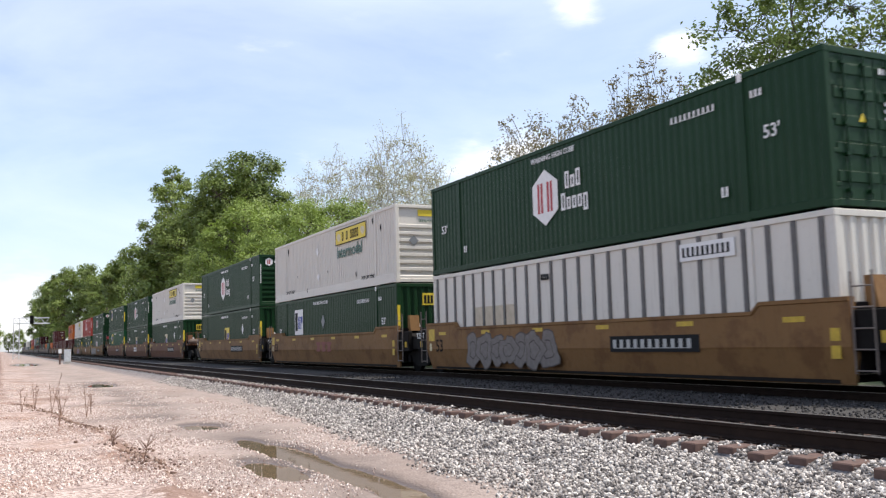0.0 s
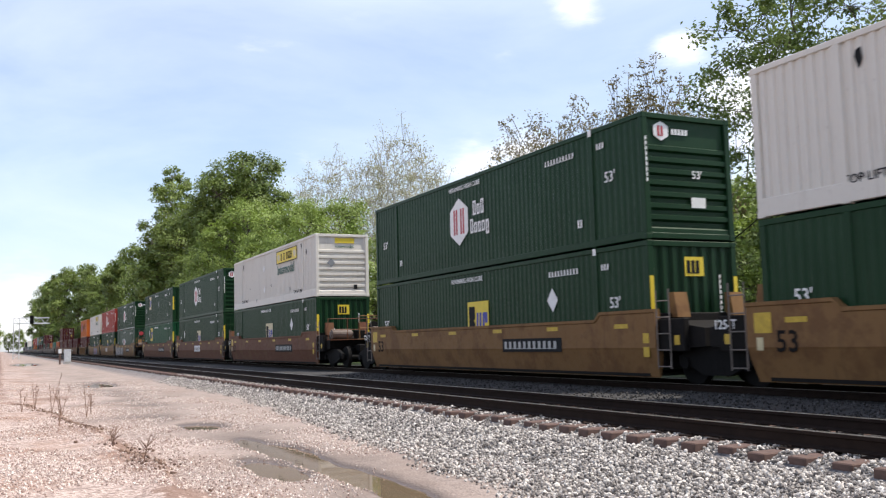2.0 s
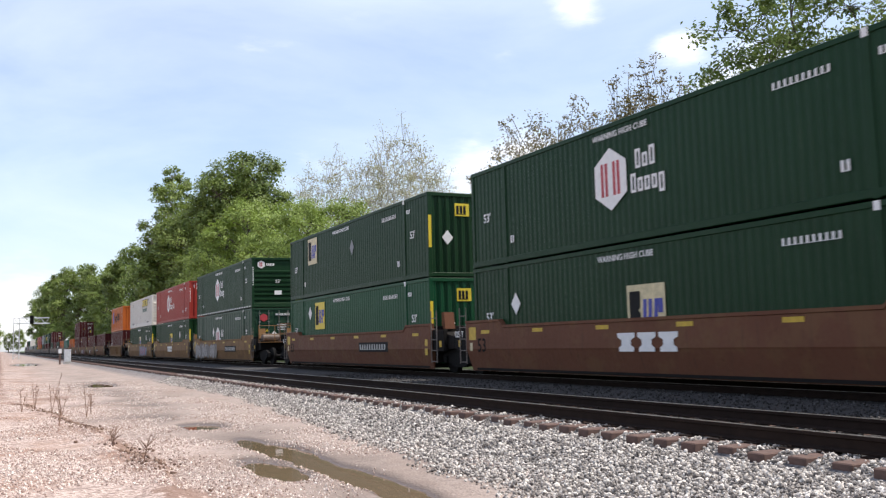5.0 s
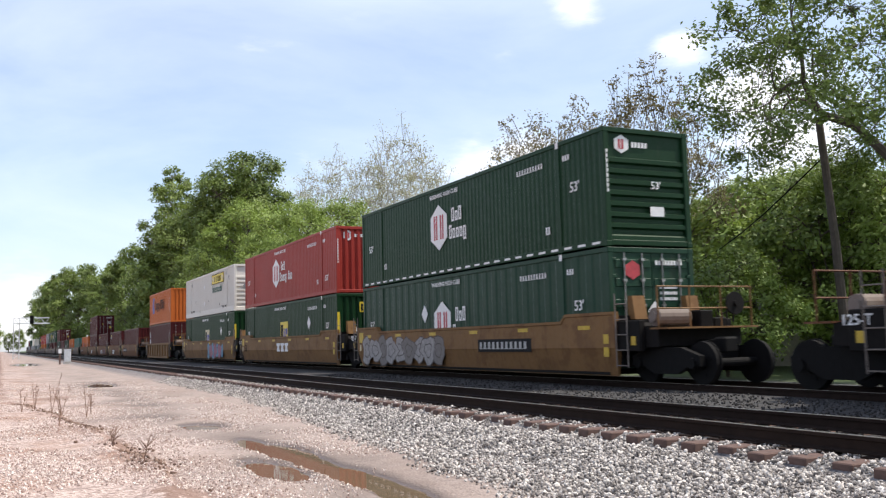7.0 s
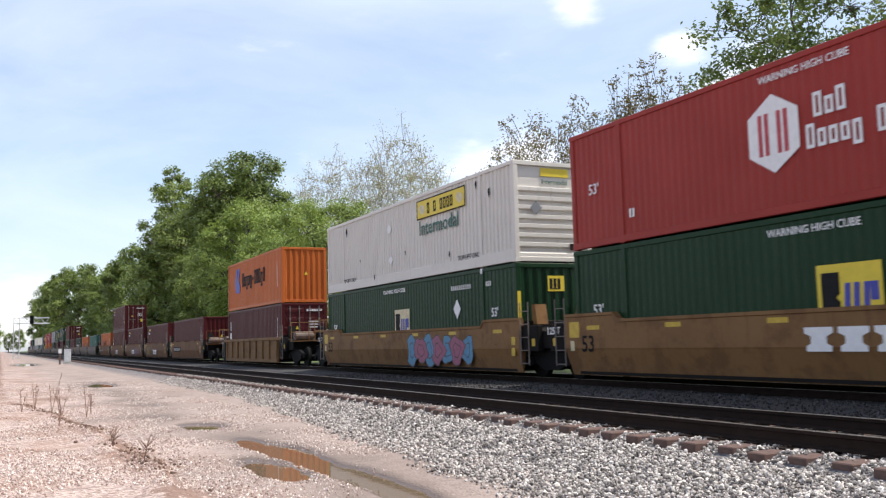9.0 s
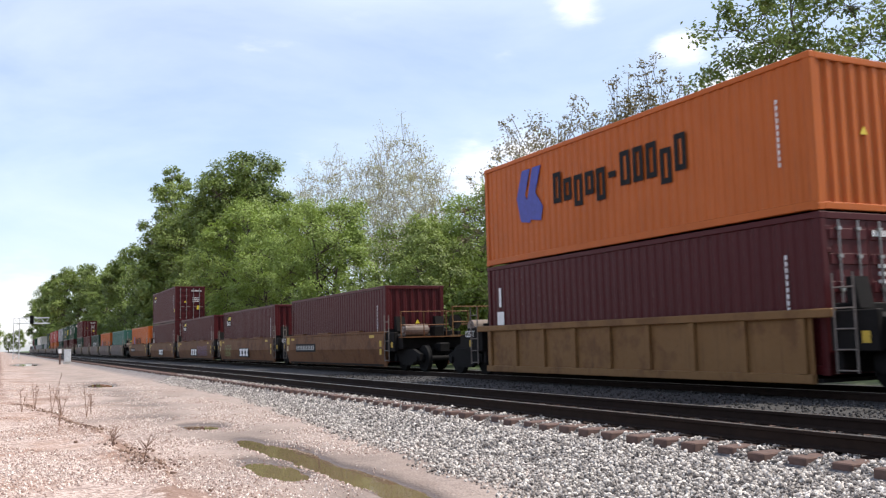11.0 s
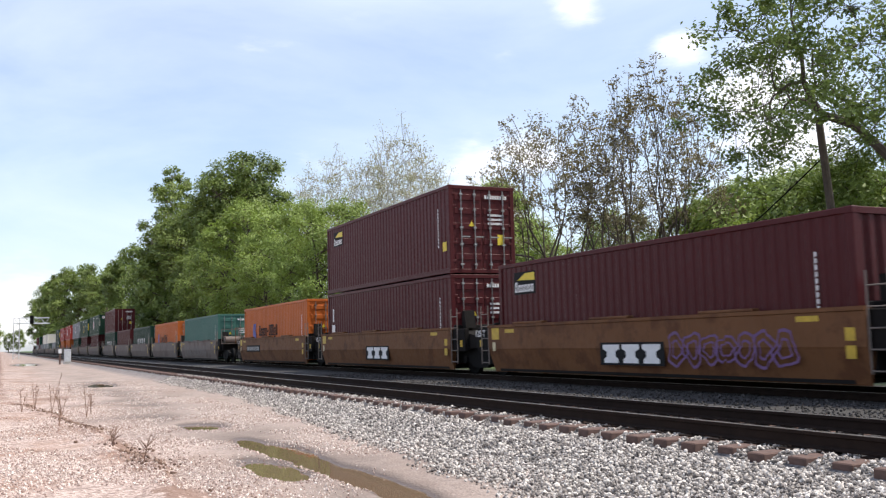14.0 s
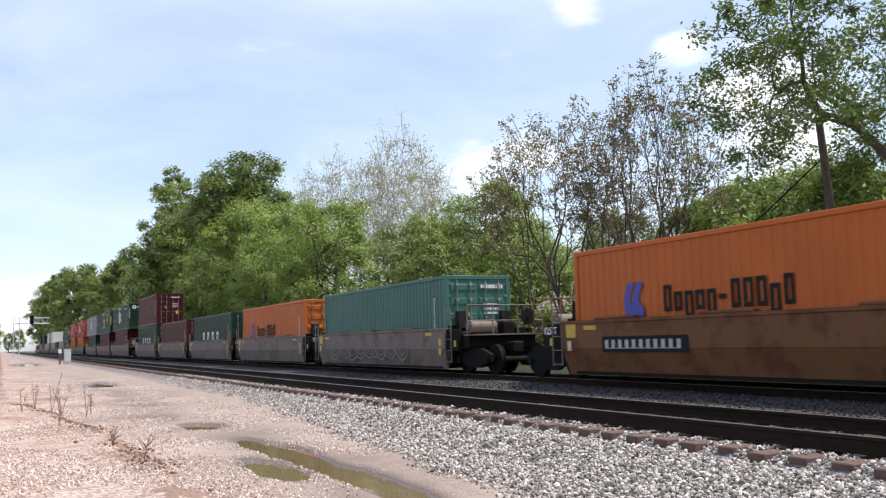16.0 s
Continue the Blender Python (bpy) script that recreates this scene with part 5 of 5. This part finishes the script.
def leaf_cloud(rs, centres, radii, hubs, n, size, flatness=0.8, order=0.75):
    """Leaves as small diamonds round the twig ends, most of them facing out of the crown and up."""
    pick = rs.randint(len(centres), size=n)
    d = np.clip(rs.normal(size=(n, 3)), -2.0, 2.0)
    p = centres[pick] + d * (radii[pick] * 0.52)[:, None] * (1, 1, flatness)
    out = p - hubs[pick]
    out /= np.linalg.norm(out, axis=1)[:, None] + 1e-6
    face = out * order + np.array((0, 0, 0.35)) + rs.normal(size=(n, 3)) * 0.42
    face /= np.linalg.norm(face, axis=1)[:, None]
    u = np.cross(face, rs.normal(size=(n, 3)))
    u /= np.linalg.norm(u, axis=1)[:, None] + 1e-6
    w = np.cross(face, u)
    s = size * rs.uniform(0.6, 1.3, n)[:, None]
    V = np.stack([p - u * s, p + w * s * 0.55, p + u * s, p - w * s * 0.55], 1).reshape(-1, 3)
    return V, np.arange(4 * n).reshape(-1, 4)


def finish_tree(t, wood, bark, V, F, mat):
    piece("trunk", wood.mesh("trunk"), bark, t, "trunk and branching limbs")
    me = bpy.data.meshes.new("crown")
    me.from_pydata(V.tolist(), [], F.tolist())
    piece("crown", me, mat, t)
    return t


def tree(name, h, r, seed, leaves, size, mat, bark, label, base=0.15, lobes=14, per=16, stems=1, gap=1.0):
    """A leafy tree: trunk and limbs carry billowing lobes, each one set with clumps of leaves, with recesses between."""
    rs = np.random.RandomState(seed)
    t = thing(name, label, "tree" if h > 5 else "bush", "trees along the line")
    wood = Build()
    top = h * 0.82
    trunks = []
    for k in range(stems):
        a = 6.283 * k / stems + rs.uniform(0, 1)
        out = 0.0 if stems == 1 else r * 0.35
        pts = [Vector((math.cos(a) * out * f ** 1.3 + rs.normal() * 0.012 * h * f, math.sin(a) * out * f ** 1.3 + rs.normal() * 0.012 * h * f, top * f)) for f in (0, 0.2, 0.4, 0.6, 0.8, 1.0)]
        r0 = h * 0.019 / stems ** 0.4
        wood.tube(pts, r0, r0 * 0.2, 7)
        trunks.append((pts, r0))
    # lobes: a crowning one, then an uneven spiral down the crown
    hubs = []
    for i in range(lobes):
        f = 1.0 - (i + 0.5) / lobes
        z = base + (1 - base) * (0.10 + 0.78 * f ** 0.85)
        env = math.sin(math.pi * (0.12 + 0.80 * (z - base) / (1 - base))) ** 0.7
        a = i * 2.4 + rs.uniform(-0.7, 0.7)
        lr = r * rs.uniform(0.27, 0.46) * (0.7 + 0.3 * env)
        q = max(0.0, env * r * rs.uniform(0.80, 1.12) - lr)
        hubs.append((Vector((math.cos(a) * q, math.sin(a) * q, z * h)), lr))
    hubs.append((Vector((rs.normal() * 0.1 * r, rs.normal() * 0.1 * r, h - r * 0.30)), r * 0.30))
    cen, rad, hub = [], [], []
    for c, lr in hubs:
        pts, r0 = trunks[rs.randint(len(trunks))]
        f = min(0.95, max(0.12, (c.z - 0.28 * math.hypot(c.x, c.y) - 0.05 * h) / top))
        k = min(4, int(f * 5))
        p = pts[k].lerp(pts[k + 1], f * 5 - k)
        mid = p.lerp(c, 0.55) + Vector((rs.normal(), rs.normal(), 1.2)) * 0.05 * r
        rl = r0 * (1 - 0.8 * f) * 0.6 + 0.02
        wood.tube([p, mid, c], rl, rl * 0.35, 6)
        for _ in range(per):
            d = Vector((rs.normal(), rs.normal(), rs.normal() * 0.8 + 0.35))
            d += Vector((c.x, c.y, 0)).normalized() * 0.5 if c.x or c.y else Vector()
            d.normalize()
            q = lr * rs.uniform(0.62, 1.10)
            e = c + Vector((d.x * q, d.y * q, d.z * q * 0.85))
            if any((e - o).length < 0.62 * ol for o, ol in hubs if o is not c):
                continue
            wood.tube([c, c.lerp(e, 0.5) + Vector((0, 0, 0.05 * lr)), e], rl * 0.3, 0.012, 4)
            cen.append(e[:])
            rad.append(lr * rs.uniform(0.26, 0.50) * gap)
            hub.append((c - Vector((0, 0, 0.3 * lr)))[:])
    V, F = leaf_cloud(rs, np.array(cen), np.array(rad), np.array(hub), leaves, size)
    return finish_tree(t, wood, bark, V, F, mat)


def branchy(name, h, r, seed, mat, bark, label, stems=1, tips=260, waist=0.35, low=95.0, inner=0.6, trunk=0.05, tuft=22, tuft_r=0.32, size=0.065, thick=0.012, twig=0.009):
    """A tree that shows its limbs: stems fork again and again until each twig carries a tuft of leaves at the crown's edge."""
    rs = np.random.RandomState(seed)
    t = thing(name, label, "tree", "trees along the line")
    ends = []
    while len(ends) < tips:
        th = math.radians(low) * rs.uniform(0, 1) ** 0.62
        a = rs.uniform(0, 6.283)
        lump = 0.88 + 0.32 * noise.noise((math.cos(a) * 1.6 + seed, math.sin(a) * 1.6, th * 2.2))
        u = (inner + (1 - inner) * rs.uniform(0, 1) ** 0.5) * lump * rs.uniform(0.92, 1.08)
        ends.append((r * math.sin(th) * math.cos(a) * u, r * math.sin(th) * math.sin(a) * u, h * waist + h * (1 - waist) * math.cos(th) * u))
    ends = np.array(ends)
    wood = Build()

    def grow(p, group, rad, back):
        mid = Vector(group.mean(axis=0))
        if len(group) == 1:
            bend = p.lerp(mid, 0.5) - back * (0.10 * (mid - p).length)
            wood.tube([p, bend, mid], rad, twig, 4)
            return
        q = p.lerp(mid, rs.uniform(0.30, 0.46)) + Vector(rs.normal(size=3)) * (0.05 * (mid - p).length)
        knee = p.lerp(q, 0.5) + back * (0.12 * (q - p).length) + Vector(rs.normal(size=3)) * (0.04 * (q - p).length)
        wood.tube([p, knee, q], rad, max(twig, rad * 0.84), 7 if rad > 0.05 else 5)
        off = group - group.mean(axis=0)
        axis = np.linalg.svd(off, full_matrices=False)[2][0] + rs.normal(size=3) * 0.35
        order = np.argsort(off @ axis)
        cut = max(1, min(len(group) - 1, int(len(group) * rs.uniform(0.32, 0.68))))
        way = (q - p).normalized()
        for part_of in (group[order[:cut]], group[order[cut:]]):
            grow(q, part_of, max(twig, rad * 0.84 * (len(part_of) / len(group)) ** 0.42), way)

    foot = Vector((0, 0, h * trunk)) if stems == 1 else Vector()
    r0 = h * thick
    if stems == 1:
        wood.tube([Vector(), foot * 0.5 + Vector((0.1, -0.05, 0)), foot], r0 * 1.25, r0, 9)
    order = np.argsort((np.arctan2(ends[:, 1], ends[:, 0]) + rs.uniform(0, 6)) % 6.283)
    for k, idx in enumerate(np.array_split(order, stems)):
        a = rs.uniform(0, 6.283)
        base = foot if stems == 1 else Vector((math.cos(a) * 0.3, math.sin(a) * 0.3, -0.05))
        grow(base, ends[idx], r0 if stems == 1 else r0 / stems ** 0.4, Vector((0, 0, 1)))
    n = tuft * len(ends)
    V, F = leaf_cloud(rs, ends, tuft_r * rs.uniform(0.5, 1.4, len(ends)), ends - np.array((0, 0, tuft_r)), n, size, 0.75, 0.35)
    return finish_tree(t, wood, bark, V, F, mat)


def plant(t, x, y, turn=0.0, s=1.0):
    t.matrix_basis = pose(x, y, ground_z(x, y) - 0.05, 0, 0, turn) @ Matrix.Scale(s, 4)
    return t


dense_a = tree("tree", 20.0, 5.1, 1, 42000, 0.14, LEAF_DARK, BARK, "tall dense dark green broadleaf tree", 0.14, 20, 22)
dense_b = tree("tree", 20.0, 5.6, 2, 16000, 0.22, LEAF_DARK, BARK, "tall dense dark green broadleaf tree", 0.08, 22, 18)
dense_c = tree("tree", 20.0, 6.0, 14, 16000, 0.22, LEAF_MID, BARK, "broad mid-green tree beside the line", 0.06, 20, 18)
open_a = tree("tree", 20.0, 3.5, 3, 14000, 0.15, LEAF_MID, BARK_PALE, "tall open-crowned tree with pale limbs", 0.28, 20, 16, gap=1.0)
lite_a = tree("tree", 12.0, 3.9, 4, 34000, 0.095, LEAF, BARK, "bright spring green bushy tree", 0.03, 22, 20)
lite_b = tree("tree", 12.0, 4.3, 5, 34000, 0.095, LEAF, BARK, "bright spring green bushy tree", 0.03, 24, 20, stems=2)
lite_c = tree("tree", 10.0, 3.4, 6, 22000, 0.095, LEAF_MID, BARK, "mid-green bushy tree beside the line", 0.03, 18, 18, stems=3)
bare_a = branchy("tree", 21.0, 5.0, 7, LEAF_PALE, BARK_PALE, "tall pale tree just coming into leaf", 2, 520, 0.55, 120, 0.40, 0.2, 20, 0.60, 0.080, 0.011, 0.020)
bare_b = branchy("tree", 21.0, 4.4, 8, LEAF_PALE, BARK_PALE, "tall pale tree just coming into leaf", 1, 460, 0.55, 120, 0.35, 0.25, 20, 0.60, 0.080, 0.011, 0.020)
rust_a = branchy("tree", 12.8, 5.7, 9, LEAF_RUST, BARK, "many-stemmed tree with sparse bronze young leaves", 8, 430, 0.42, 86, 0.60, 0.0, 30, 0.34, 0.070, 0.014, 0.012)
rust_b = branchy("tree", 13.6, 4.2, 10, LEAF_RUST, BARK, "many-stemmed tree with sparse bronze young leaves", 8, 430, 0.45, 92, 0.50, 0.0, 30, 0.34, 0.070, 0.014, 0.012)
big_a = branchy("tree", 17.0, 6.9, 12, LEAF_BIG, BARK, "large spreading tree with dark limbs and fresh leaves", 1, 520, 0.60, 125, 0.34, 0.30, 92, 0.52, 0.080, 0.018, 0.011)
bush_a = tree("bush", 4.5, 2.6, 13, 11000, 0.075, LEAF, BARK, "leafy green bush beside the line", 0.02, 14, 16, stems=4)

plant(dense_a, 27.0, 113.8, 0, 1.33)
plant(dense_b, 29.0, 125.0, 40, 1.30)
plant(dense_c, 21.5, 126.0, 0, 0.95)
plant(open_a, 23.5, 143.0, 10, 1.47)
plant(lite_a, 23.0, 93.2, 0, 1.44)
plant(lite_b, 22.0, 64.8, 0, 1.05)
plant(lite_c, 24.0, 53.2, 0, 0.98)
plant(bare_a, 38.0, 87.3, 0, 1.21)
plant(bare_b, 38.0, 107.7, 0, 1.27)
plant(rust_a, 26.0, 39.0, 0, 1.10)
plant(rust_b, 26.5, 32.4, 60, 1.06)
plant(big_a, 25.8, 19.4, 0, 1.0)
plant(bush_a, 20.5, 52.4, 0, 1.3)
ROW = [(dense_b, 20, 548, 1.6), (dense_c, 19.5, 430, 1.6), (dense_b, 20.0, 352, 1.55), (dense_c, 20.5, 290, 1.35), (dense_b, 21.0, 245, 1.15), (dense_c, 21.5, 218, 1.02), (dense_b, 22.5, 181, 1.06), (dense_c, 22.0, 197, 0.98),
       (dense_b, 23.0, 160, 1.0), (dense_b, 22.0, 140, 0.92), (dense_c, 24.0, 128.0, 1.12), (dense_c, 22.5, 112, 0.74), (lite_c, 21.0, 106, 1.2), (lite_a, 24.0, 82.2, 1.28), (lite_b, 21.0, 76, 0.92), (bare_b, 38.0, 119.3, 1.26), (bare_a, 40.0, 101.2, 1.20), (bare_b, 38.0, 80.0, 0.98), (bare_a, 42.0, 96.0, 1.10),
       (lite_c, 23.0, 47.5, 0.80), (lite_a, 29.0, 52.8, 1.03), (lite_c, 28.0, 58.0, 1.05), (bush_a, 27.0, 44.4, 1.55), (bush_a, 23.5, 47.0, 1.2), (lite_a, 40.0, 41.0, 0.86), (lite_b, 43.0, 36.0, 0.88), (lite_c, 40.0, 30.0, 1.0), (lite_a, 46.0, 24.0, 0.95),
       (bush_a, 30.0, 33.0, 1.4), (lite_c, 31.0, 34.6, 0.86), (lite_a, 33.0, 33.6, 0.78), (lite_b, 32.0, 30.1, 0.76), (lite_c, 34.0, 30.0, 0.95), (lite_a, 31.0, 25.6, 0.72), (lite_b, 30.0, 23.4, 0.72), (bush_a, 28.5, 27.9, 1.73), (bush_a, 28.0, 23.7, 1.54), (bush_a, 22.0, 23.4, 0.95), (bush_a, 30.0, 22.0, 1.2), (lite_b, 36.0, 60.0, 0.95), (lite_a, 34.0, 70.0, 0.95), (lite_c, 36.0, 48.0, 1.0),
       (dense_b, -16.0, 420, 0.9), (lite_b, -3.0, 225, 0.85), (lite_c, -7.0, 205, 0.8), (lite_b, -10.0, 330, 1.0), (dense_c, -14.0, 520, 1.0), (lite_a, -16.0, 290, 0.9), (dense_b, 6.0, 900, 0.9), (dense_c, 12.0, 760, 0.9)]
for i, (src, x, y, s) in enumerate(ROW):
    c = copy_thing(src, Matrix())
    plant(c, x, y, 47.0 * i + 20, s)

# ---------------------------------------------------------------- lineside
bridge = thing("signal_bridge", "silver lattice cantilever signal mast over the tracks", "railway signal")
SILVER = plain("galvanised_steel", (0.60, 0.61, 0.62), 0.5, 0.2)


def lattice(x0, x1, y0, y1, z0, z1, axis, n):
    b = Build()
    r = 0.06
    if axis == 2:
        for x in (x0, x1):
            for y in (y0, y1):
                b.box(x - r, x + r, y - r, y + r, z0, z1)
        for i in range(n):
            a, c = z0 + (z1 - z0) * i / n, z0 + (z1 - z0) * (i + 1) / n
            for y in (y0, y1):
                b.tube([(x0, y, a), (x1, y, c)], 0.035, 0.035, 4)
            for x in (x0, x1):
                b.tube([(x, y0, c), (x, y1, a)], 0.035, 0.035, 4)
    else:
        for z in (z0, z1):
            for y in (y0, y1):
                b.box(x0, x1, y - r, y + r, z - r, z + r)
        for i in range(n):
            a, c = x0 + (x1 - x0) * i / n, x0 + (x1 - x0) * (i + 1) / n
            for y in (y0, y1):
                b.tube([(a, y, z0 if i % 2 else z1), (c, y, z1 if i % 2 else z0)], 0.04, 0.04, 4)
    return b


SY = 185.0
piece("mast", lattice(2.0, 3.0, SY, SY + 1, 0, 7.6, 2, 8).mesh("mast"), SILVER, bridge)
piece("arm", lattice(2.0, 8.05, SY, SY + 1, 6.6, 7.6, 0, 8).mesh("arm"), SILVER, bridge)
piece("walkway", Build().box(2.0, 8.1, SY - 0.9, SY - 0.1, 6.45, 6.52).mesh("walkway"), SILVER, bridge)
for x in (5.0,):
    hd = Build().box(x - 0.32, x + 0.32, SY - 1.15, SY - 0.95, 6.4, 8.0, 0.05)
    for z in (6.75, 7.2, 7.65):
        hd.disc(1, (x, z), 0.22, SY - 1.4, SY - 1.15, 14)
    piece("signal_head", hd.mesh("signal_head"), BLACK, bridge, "black signal head with hooded lamps")

case = thing("relay_case", "silver metal relay case beside the track", "equipment cabinet")
piece("body", Build().box(-0.42, 0.42, -0.4, 0.4, 0.2, 1.75, 0.03).box(-0.47, 0.47, -0.45, 0.45, 1.75, 1.85, 0.02).mesh("body"), SILVER, case)
piece("door", Build().box(-0.34, 0.34, -0.435, -0.402, 0.3, 1.65, 0.01).mesh("door"), SILVER, case)
piece("footing", Build().box(-0.5, 0.5, -0.5, 0.5, -0.15, 0.2, 0.02).mesh("footing"), plain("concrete", (0.36, 0.35, 0.33), 0.9), case)
case.matrix_basis = pose(6.4, 105.0, 0.1) @ Matrix.Scale(0.78, 4)
post = thing("marker_post", "short weathered wooden marker post beside the track", "post")
piece("stake", Build().box(-0.09, 0.09, -0.09, 0.09, -0.1, 1.5, 0.02).mesh("stake"), TIE_WOOD, post)
piece("plate", Build().box(-0.16, 0.16, -0.115, -0.092, 1.05, 1.5, 0.005).mesh("plate"), SIGN_WHITE, post)
post.matrix_basis = pose(5.6, 104.0, 0.1)

# houses behind the trees
SHINGLE = plain("brown_shingles", (0.29, 0.225, 0.19), 0.9, scale=20)
# lighter, greyer shingles for the second house
SHINGLE_PALE = plain("pale_shingles", (0.34, 0.29, 0.27), 0.9, scale=20)
SIDING = plain("pale_siding", (0.50, 0.47, 0.40), 0.7, var=0.1)
PANE = plain("window_glass", (0.03, 0.04, 0.05), 0.08)


def house(x, y, turn, w, d, wall, ridge, roof, label):
    t = thing("house", label, "house", "houses behind the line")
    b = Build()
    b.extrude([(-w / 2, 0), (w / 2, 0), (w / 2, wall), (0, ridge - 0.1), (-w / 2, wall)], 1, -d / 2, d / 2)
    piece("wall", b.mesh("wall"), SIDING, t, "pale horizontal siding")
    ov, th = 0.45, 0.12
    sl = (ridge - wall) / (w / 2)
    for s in (-1, 1):
        e = [(0, ridge), (s * (w / 2 + ov), wall - ov * sl), (s * (w / 2 + ov), wall - ov * sl + th), (0, ridge + th)]
        rf = piece("roof", Build().extrude(e, 1, -d / 2 - ov, d / 2 + ov).mesh("roof"), roof, t, "worn shingle roof slope")
        n = 11
        for i in range(n):
            f = (i + 0.5) / n
            px = s * (w / 2 + ov) * f
            pz = ridge + th - (px * s) * sl
            piece("shingle_course", Build().box(px - 0.03, px + 0.03, -d / 2 - ov, d / 2 + ov, pz - 0.02, pz + 0.022).mesh("shingle_course"), roof, rf)
    for z in [0.5 + 0.35 * i for i in range(int((wall - 0.6) / 0.35))]:
        piece("siding_lap", Build().box(-w / 2 - 0.02, -w / 2, -d / 2, d / 2, z, z + 0.05).mesh("siding_lap"), SIDING, t)
    for yy in (-d / 4, d / 4):
        wi = piece("window", Build().box(-w / 2 - 0.05, -w / 2 - 0.021, yy - 0.6, yy + 0.6, 0.95, 2.15, 0.01).mesh("window"), SIGN_WHITE, t, "white window frame")
        piece("pane", Build().box(-w / 2 - 0.056, -w / 2 - 0.05, yy - 0.5, yy + 0.5, 1.05, 2.05).mesh("pane"), PANE, wi)
    t.matrix_basis = pose(x, y, ground_z(x, y) - 0.05, 0, 0, turn)
    return t


house(36.0, 30.0, 60, 8.0, 11.0, 3.6, 5.9, SHINGLE, "low house with worn brown shingle roof")
house(33.5, 43.0, 0, 7.0, 10.0, 3.2, 5.6, SHINGLE_PALE, "low pale house with sun-bleached shingle roof")

pole = thing("utility_pole", "leaning weathered wooden utility pole", "utility pole")
piece("shaft", Build().tube([(0, 0, 0), (-0.14, 0.1, 4.5), (-0.35, 0.25, 8.5)], 0.16, 0.12, 10).mesh("shaft"), BARK, pole)
pole.matrix_basis = pose(24.4, 20.5, -0.05)
wire = Build()
a, c = Vector((23.8, 20.6, 7.0)), Vector((27.0, 36.0, 4.2))
wire.tube([a.lerp(c, i / 10) - Vector((0, 0, 1.2 * math.sin(math.pi * i / 10))) for i in range(11)], 0.025, 0.025, 5)
piece("cable", wire.mesh("cable"), BLACK, pole, "slack black cable").matrix_parent_inverse = pole.matrix_basis.inverted()

# dry weeds in the yard
DRY = plain("dry_stalks", (0.22, 0.13, 0.09), 0.9)
rw = random.Random(8)
for x, y, h in ((1.05, 22.3, 1.0), (1.3, 22.9, 0.75), (1.75, 21.9, 0.85), (1.2, 21.4, 0.9), (0.75, 24.0, 0.7), (0.45, 23.0, 0.55), (1.9, 22.6, 0.5), (1.62, 11.9, 0.35), (1.0, 18.5, 0.4), (1.5, 14.2, 0.25)):
    b = Build()
    z = ground_z(x, y)
    for _ in range(rw.randint(2, 4)):
        lx, ly = rw.uniform(-0.25, 0.25), rw.uniform(-0.2, 0.2)
        hh = h * rw.uniform(0.6, 1.0)
        top = Vector((x + lx * h, y + ly * h, z + hh))
        b.tube([(x, y, z - 0.03), (x + lx * 0.4 * h, y + ly * 0.4 * h, z + hh * 0.5), top], 0.008, 0.004, 5)
        for k in range(4):
            f = rw.uniform(0.35, 0.95)
            p = Vector((x, y, z)).lerp(top, f)
            b.tube([p, p + Vector((rw.uniform(-0.12, 0.12), rw.uniform(-0.1, 0.1), rw.uniform(0.04, 0.15)))], 0.006, 0.003, 4)
    solid("weed", b, DRY, "dry reddish weed stalks in gravel", "weed", "weeds in the yard")


# ---------------------------------------------------------------- what moves
def motions():
    times = (0.0, 2.0, 4.0, 6.0, 8.0, 10.0, 12.0, 14.0, 16.0)
    for ob, s, z in TRAIN:
        walk(ob, [(t, pose(TRAIN_X, s - run(t), z)) for t in times])
    steps = [i / 30 for i in range(481)]
    lead = {}
    for w, dy in WHEELS:
        if dy not in lead:
            walk(w, [(t, pose(0, dy, 0.46, math.degrees(run(t) / 0.46))) for t in steps])
            lead[dy] = w
        else:
            w.rotation_mode = "QUATERNION"
            w.animation_data_create()
            w.animation_data.action = lead[dy].animation_data.action
            w.animation_data.action_slot = lead[dy].animation_data.action_slot


motions()
